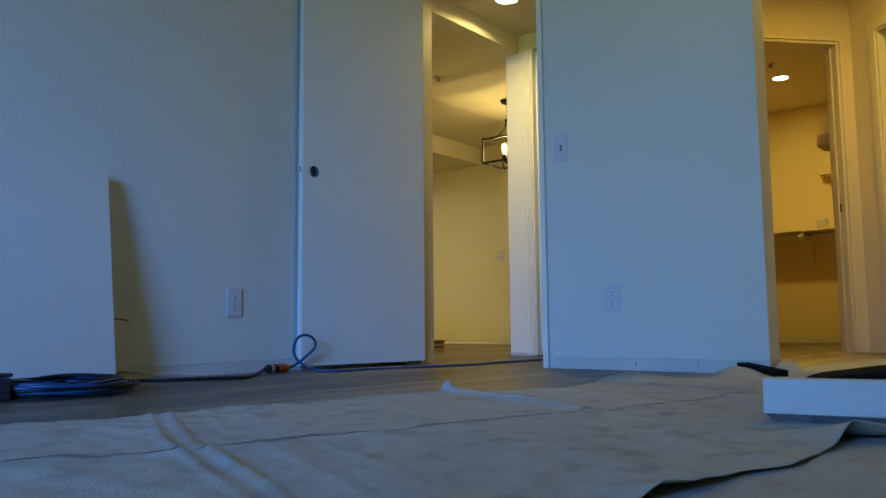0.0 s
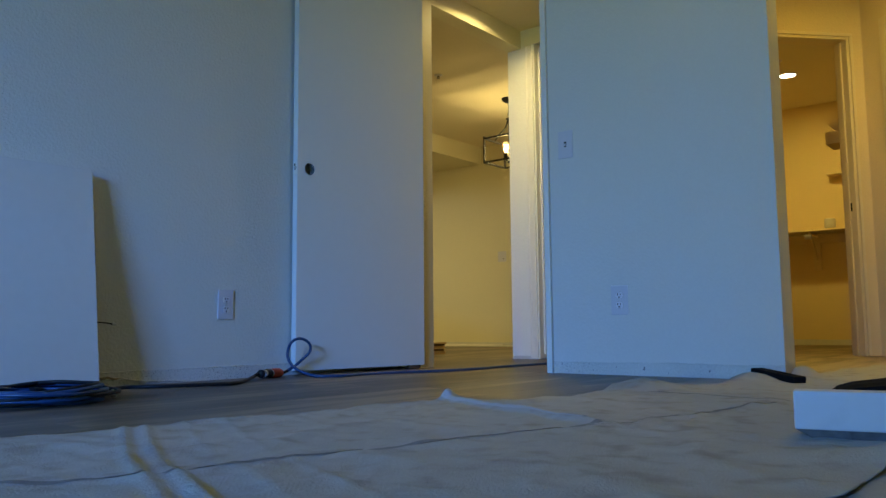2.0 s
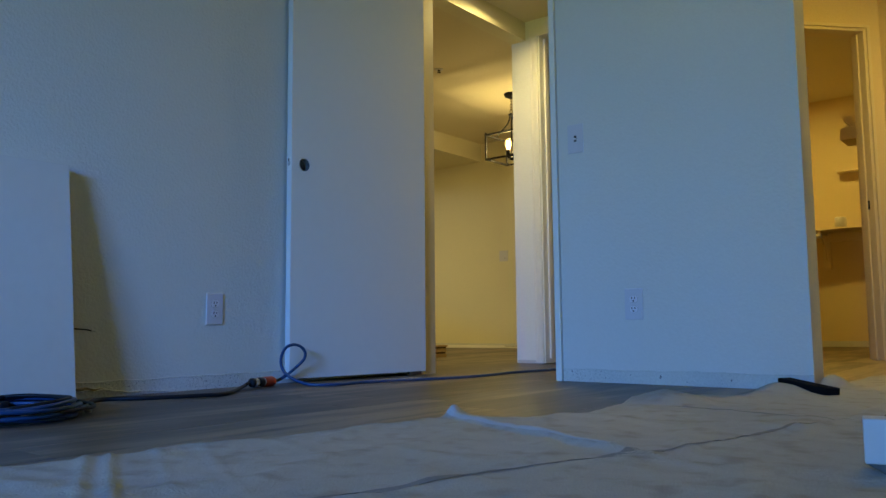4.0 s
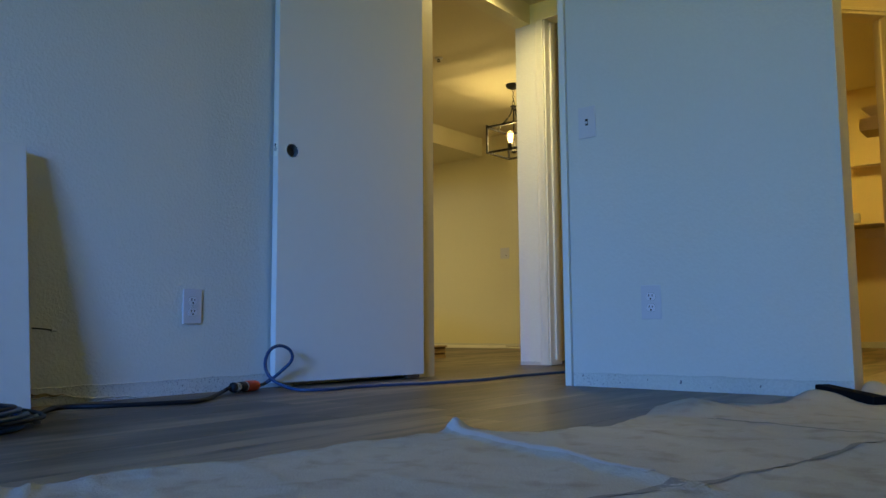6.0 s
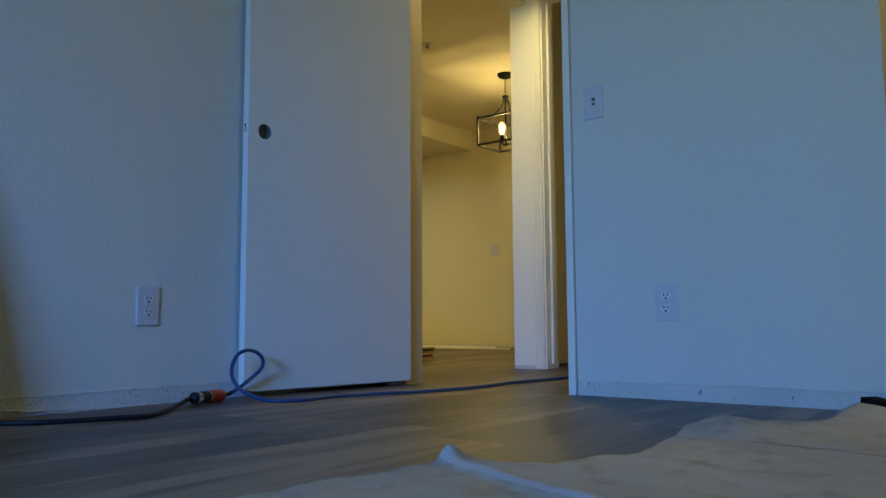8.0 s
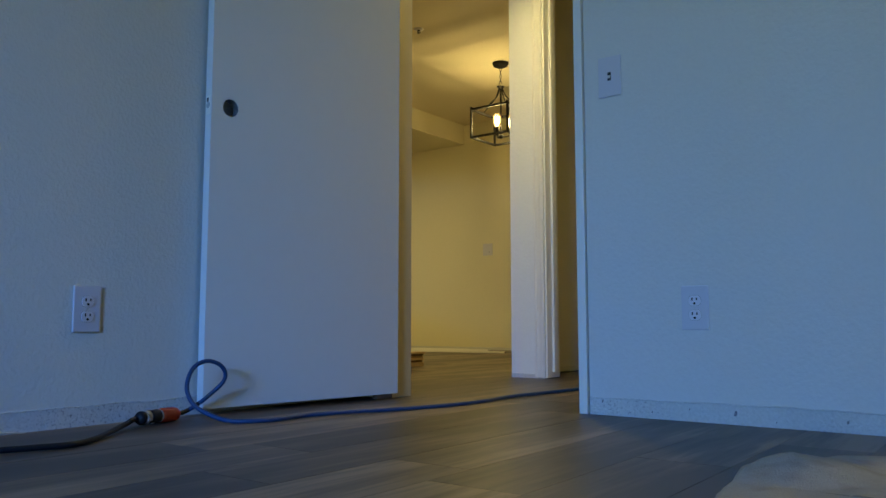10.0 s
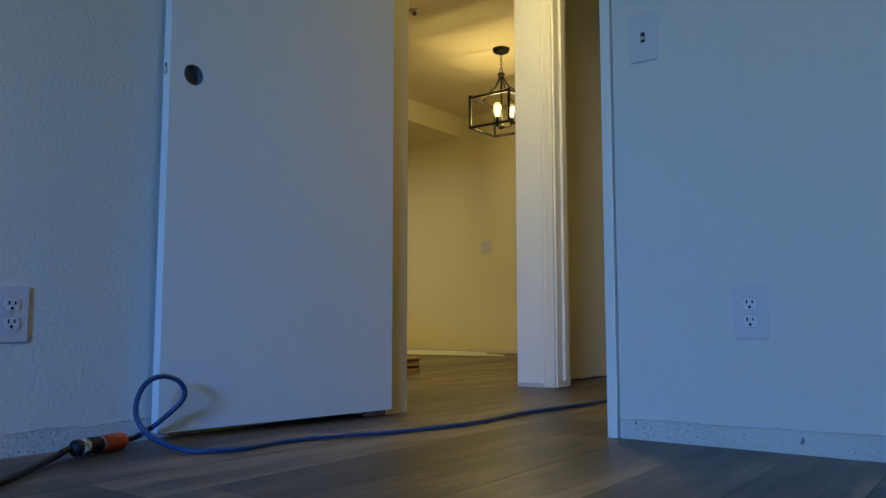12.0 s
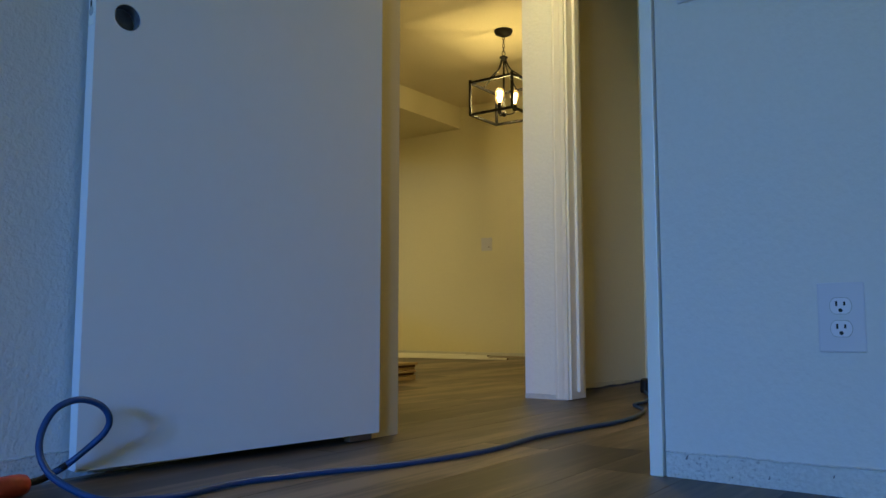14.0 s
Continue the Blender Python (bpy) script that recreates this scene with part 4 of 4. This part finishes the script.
for sx in (-1, 1):
    for sy in (-1, 1):
        bm = bmesh.new()
        box(bm, sx * CS - 0.008, sx * CS + 0.008, sy * CS - 0.008, sy * CS + 0.008, ZB, ZT + 0.012, 0.0015)
        part("post", bm, IRON, pendant)
for ax, ay in ((1, 0), (0, 1), (-1, 0), (0, -1)):
    bm = bmesh.new()
    tube(bm, spline([(ax * r, ay * r, zs - d) for r, d in ((0.015, 0.012), (0.030, 0.060), (0.062, 0.110), (0.110, 0.148), (CS, zs - ZT))]), 0.0046, 8)
    part("arm", bm, IRON, pendant, smooth=True)
for z in (ZB, ZT - 0.016):
    for s in (-1, 1):
        bm = bmesh.new()
        box(bm, -CS + 0.008, CS - 0.008, s * CS - 0.008, s * CS + 0.008, z, z + 0.016, 0.0015)
        part("rail", bm, IRON, pendant)
        bm = bmesh.new()
        box(bm, s * CS - 0.008, s * CS + 0.008, -CS + 0.008, CS - 0.008, z, z + 0.016, 0.0015)
        part("rail", bm, IRON, pendant)
for bx, by in BULB_XY:
    x, y = bx - PX, by - PY
    bm = bmesh.new()
    tube(bm, spline([(0, 0, ZB + 0.028), (x * 0.5, y * 0.5, ZB + 0.020), (x * 0.95, y * 0.95, ZB + 0.032), (x, y, ZB + 0.05)]), 0.005, 8)
    part("branch", bm, IRON, pendant, smooth=True)
    bm = bmesh.new()
    lathe(bm, [(0, ZB + 0.045), (0.015, ZB + 0.045), (0.015, ZB + 0.085), (0.012, ZB + 0.090), (0, ZB + 0.090)], pose(x, y, 0), 16)
    part("candle_socket", bm, IRON, pendant, smooth=True)
    bm = bmesh.new()
    z0 = ZB + 0.088
    lathe(bm, [(0.012, z0), (0.016, z0 + 0.018), (0.029, z0 + 0.048), (0.033, z0 + 0.070), (0.028, z0 + 0.090), (0.013, z0 + 0.104), (0.002, z0 + 0.108)], pose(x, y, 0), 20)
    bulb = part("bulb", bm, GLASS, pendant, "clear amber glass bulb", True)
    bulb.visible_shadow = False
    bm = bmesh.new()
    for k in range(5):
        a = 2 * math.pi * k / 5
        b = a + 0.6
        tube(bm, [Vector((x + 0.007 * math.cos(a), y + 0.007 * math.sin(a), z0 + 0.016)), Vector((x + 0.013 * math.cos(b), y + 0.013 * math.sin(b), z0 + 0.082))], 0.0042, 6)
    fil = part("filament", bm, FILAMENT, bulb, "glowing filament")
    fil.visible_shadow = False

switch(pose(-5.17, FY, 1.02), "white double rocker switch on the far wall", True)

# trim lengths on the floor along the far wall
for k, (x0, y0, x1, y1, z0, w) in enumerate(((-6.9, 6.48, -4.54, 6.87, 0.0, 0.030), (-7.0, 6.72, -4.80, 7.02, 0.0, 0.028), (-6.9, 6.92, -4.98, 7.26, 0.0, 0.030), (-7.1, 7.12, -5.25, 7.33, 0.0, 0.028))):
    length = math.hypot(x1 - x0, y1 - y0)
    tr = thing("trim_strip", pose(x0, y0, z0, 0, 0, math.degrees(math.atan2(y1 - y0, x1 - x0))), "long white painted trim strip lying on the floor", "trim strip", "loose trim strips")
    bm = bmesh.new()
    box(bm, 0, length, 0, w, 0.001, 0.016, 0.003)
    part("strip", bm, TRIM, tr)
    bm = bmesh.new()
    box(bm, length, length + 0.004, 0.003, w - 0.003, 0.002, 0.014)
    part("cut_end", bm, WOOD_DARK, tr)

# stack of plank offcuts
rnd = random.Random(11)
z = 0.0
for k in range(7):
    t = 0.0128
    pl = thing("plank_offcut", pose(-3.84 + rnd.uniform(-0.02, 0.02), 4.69 + rnd.uniform(-0.02, 0.02), z, 0, 0, 90 + rnd.uniform(-2, 2)), "short wooden plank offcut in a small stack", "plank", "stacked offcuts")
    bm = bmesh.new()
    box(bm, -0.10, 0.10, -0.03, 0.06, 0.0005, t - 0.0005, 0.0012)
    part("board", bm, (WOOD_CUT, WOOD_CUT, WOOD_DARK)[k % 3], pl)
    z += t

# ---- storage room things ----
shelf = thing("shelf", (-1.45, 8.4, 1.09), "cream wall shelf on brackets with a hanging rod", "shelf")
bm = bmesh.new()
box(bm, -1.1, 1.1, -0.32, -0.001, 0.0, 0.02, 0.002)
part("shelf_board", bm, AMBER_TRIM, shelf)
bm = bmesh.new()
box(bm, -1.1, 1.1, -0.02, -0.001, -0.09, -0.002, 0.002)
part("cleat", bm, AMBER_TRIM, shelf)
for x in (-0.52, 0.35):
    bm = bmesh.new()
    box(bm, x - 0.035, x + 0.035, -0.022, -0.001, -0.36, -0.09, 0.003)
    box(bm, x - 0.012, x + 0.012, -0.29, -0.02, -0.03, -0.002, 0.002)
    tube(bm, spline([(x, -0.03, -0.26), (x, -0.12, -0.12), (x, -0.27, -0.03)]), 0.010, 8)
    part("bracket", bm, AMBER_TRIM, shelf)
bm = bmesh.new()
tube(bm, [Vector((-0.56, -0.29, -0.05)), Vector((-0.50, -0.29, -0.05))], 0.024, 12)
part("rod_holder", bm, PLATE, shelf)
can = thing("canister", (-1.80, 8.20, 1.111), "small white canister on the shelf", "canister")
bm = bmesh.new()
lathe(bm, [(0.0, 0), (0.05, 0), (0.05, 0.09), (0.047, 0.093), (0, 0.093)], Matrix(), 24)
part("body", bm, PLATE, can, smooth=True)
bm = bmesh.new()
lathe(bm, [(0.0, 0.0935), (0.044, 0.0935), (0.044, 0.10), (0, 0.10)], Matrix(), 24)
part("lid", bm, TRIM, can, smooth=True)
up = thing("wall_box", (-1.346, 6.10, 1.485), "cream boxed wall shelf with a flared top in the storage room", "shelf")
bm = bmesh.new()
box(bm, 0.0, 1.02, 0.0, 0.24, 0.0, 0.088, 0.003)
part("box", bm, AMBER_WALL, up)
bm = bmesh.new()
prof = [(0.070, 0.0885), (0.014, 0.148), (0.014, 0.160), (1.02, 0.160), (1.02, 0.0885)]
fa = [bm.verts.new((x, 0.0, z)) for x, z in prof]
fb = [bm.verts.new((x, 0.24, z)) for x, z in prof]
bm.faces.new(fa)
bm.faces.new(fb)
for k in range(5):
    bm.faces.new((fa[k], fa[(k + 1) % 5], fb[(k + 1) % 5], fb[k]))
part("flared_top", bm, AMBER_WALL, up)
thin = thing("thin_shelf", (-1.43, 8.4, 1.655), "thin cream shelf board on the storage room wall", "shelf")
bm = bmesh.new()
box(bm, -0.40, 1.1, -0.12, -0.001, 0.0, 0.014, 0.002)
part("shelf_board", bm, AMBER_TRIM, thin)

# ---- floor planks, each a piece of the floor ----
floor = W["floor"]
PW, PL = 0.184, 1.22
shared = {}


def plank_mesh(w, l):
    key = (round(w, 3), round(l, 3))
    if key not in shared:
        bm = bmesh.new()
        b = 0.0007
        lo = [bm.verts.new(v) for v in ((0.0004, 0.0004, -0.005), (w - 0.0004, 0.0004, -0.005), (w - 0.0004, l - 0.0004, -0.005), (0.0004, l - 0.0004, -0.005))]
        mid = [bm.verts.new(v) for v in ((0.0004, 0.0004, -b), (w - 0.0004, 0.0004, -b), (w - 0.0004, l - 0.0004, -b), (0.0004, l - 0.0004, -b))]
        hi = [bm.verts.new(v) for v in ((b, b, 0), (w - b, b, 0), (w - b, l - b, 0), (b, l - b, 0))]
        for p, q in ((lo, mid), (mid, hi)):
            for k in range(4):
                bm.faces.new((p[k], p[(k + 1) % 4], q[(k + 1) % 4], q[k]))
        bm.faces.new(hi)
        me = bpy.data.meshes.new("plank")
        bm.to_mesh(me)
        bm.free()
        me.materials.append(PLANK)
        shared[key] = me
    return shared[key]


rnd = random.Random(3)
OPEN = [(-2.728, -1.0, -1.2, NB + 0.02), (-2.72, -1.55, NB - 0.05, HY + 0.115), (-2.785, -1.55, HY, 5.37), (-6.4, -2.72, NB, FY), (-1.43, -0.3, 3.1, 8.4), (-2.58, -1.43, 5.45, 8.4)]
nx0, nx1 = int(-6.4 / PW) - 1, 0
count = 0
for i in range(nx0, nx1):
    x = i * PW + 0.06
    off = rnd.uniform(0, PL)
    y = -1.3 - off
    while y < 8.4:
        a, b = y, y + PL
        if any(x + PW > r[0] and x < r[1] and b > r[2] and a < r[3] for r in OPEN) and count < 290:
            ob = new("plank", plank_mesh(PW, PL))
            ob.location = (x, a, rnd.uniform(-0.0003, 0.0))
            ob.parent = floor
            count += 1
        y = b

# boards past the nearest three hundred, joined
bm_v, bm_f = [], []
rnd = random.Random(8)


def fill(x0, x1, y0, y1):
    """Boards that cover a rectangle, trimmed at its edges."""
    k = math.floor((x0 - 0.06) / PW)
    while k * PW + 0.06 < x1:
        a, b = max(x0, k * PW + 0.06), min(x1, (k + 1) * PW + 0.06)
        y = y0 - rnd.uniform(0, PL)
        while y < y1:
            c, d = max(y0, y), min(y1, y + PL)
            if b - a > 0.01 and d - c > 0.01:
                n = len(bm_v)
                g = 0.0007
                for p, q, z in ((a + 0.0004, c + 0.0004, -0.0065), (b - 0.0004, c + 0.0004, -0.0065), (b - 0.0004, d - 0.0004, -0.0065), (a + 0.0004, d - 0.0004, -0.0065),
                                (a + g, c + g, -0.0045), (b - g, c + g, -0.0045), (b - g, d - g, -0.0045), (a + g, d - g, -0.0045)):
                    bm_v.append((p, q, z))
                bm_f.extend([(n + 4, n + 5, n + 6, n + 7)] + [(n + i, n + (i + 1) % 4, n + 4 + (i + 1) % 4, n + 4 + i) for i in range(4)])
            y += PL
        k += 1


fill(-2.728, 1.6, -3.0, NY)
fill(-1.43, 1.6, NY + 0.14, 8.4)
fill(-8.0, -2.85, NB, FY)
me = bpy.data.meshes.new("plank_rest")
me.from_pydata(bm_v, [], bm_f)
me.materials.append(PLANK)
rest = new("plank_rest", me)
rest.parent = floor
tagged(rest, "remaining grey-brown planks", kind="stuff")
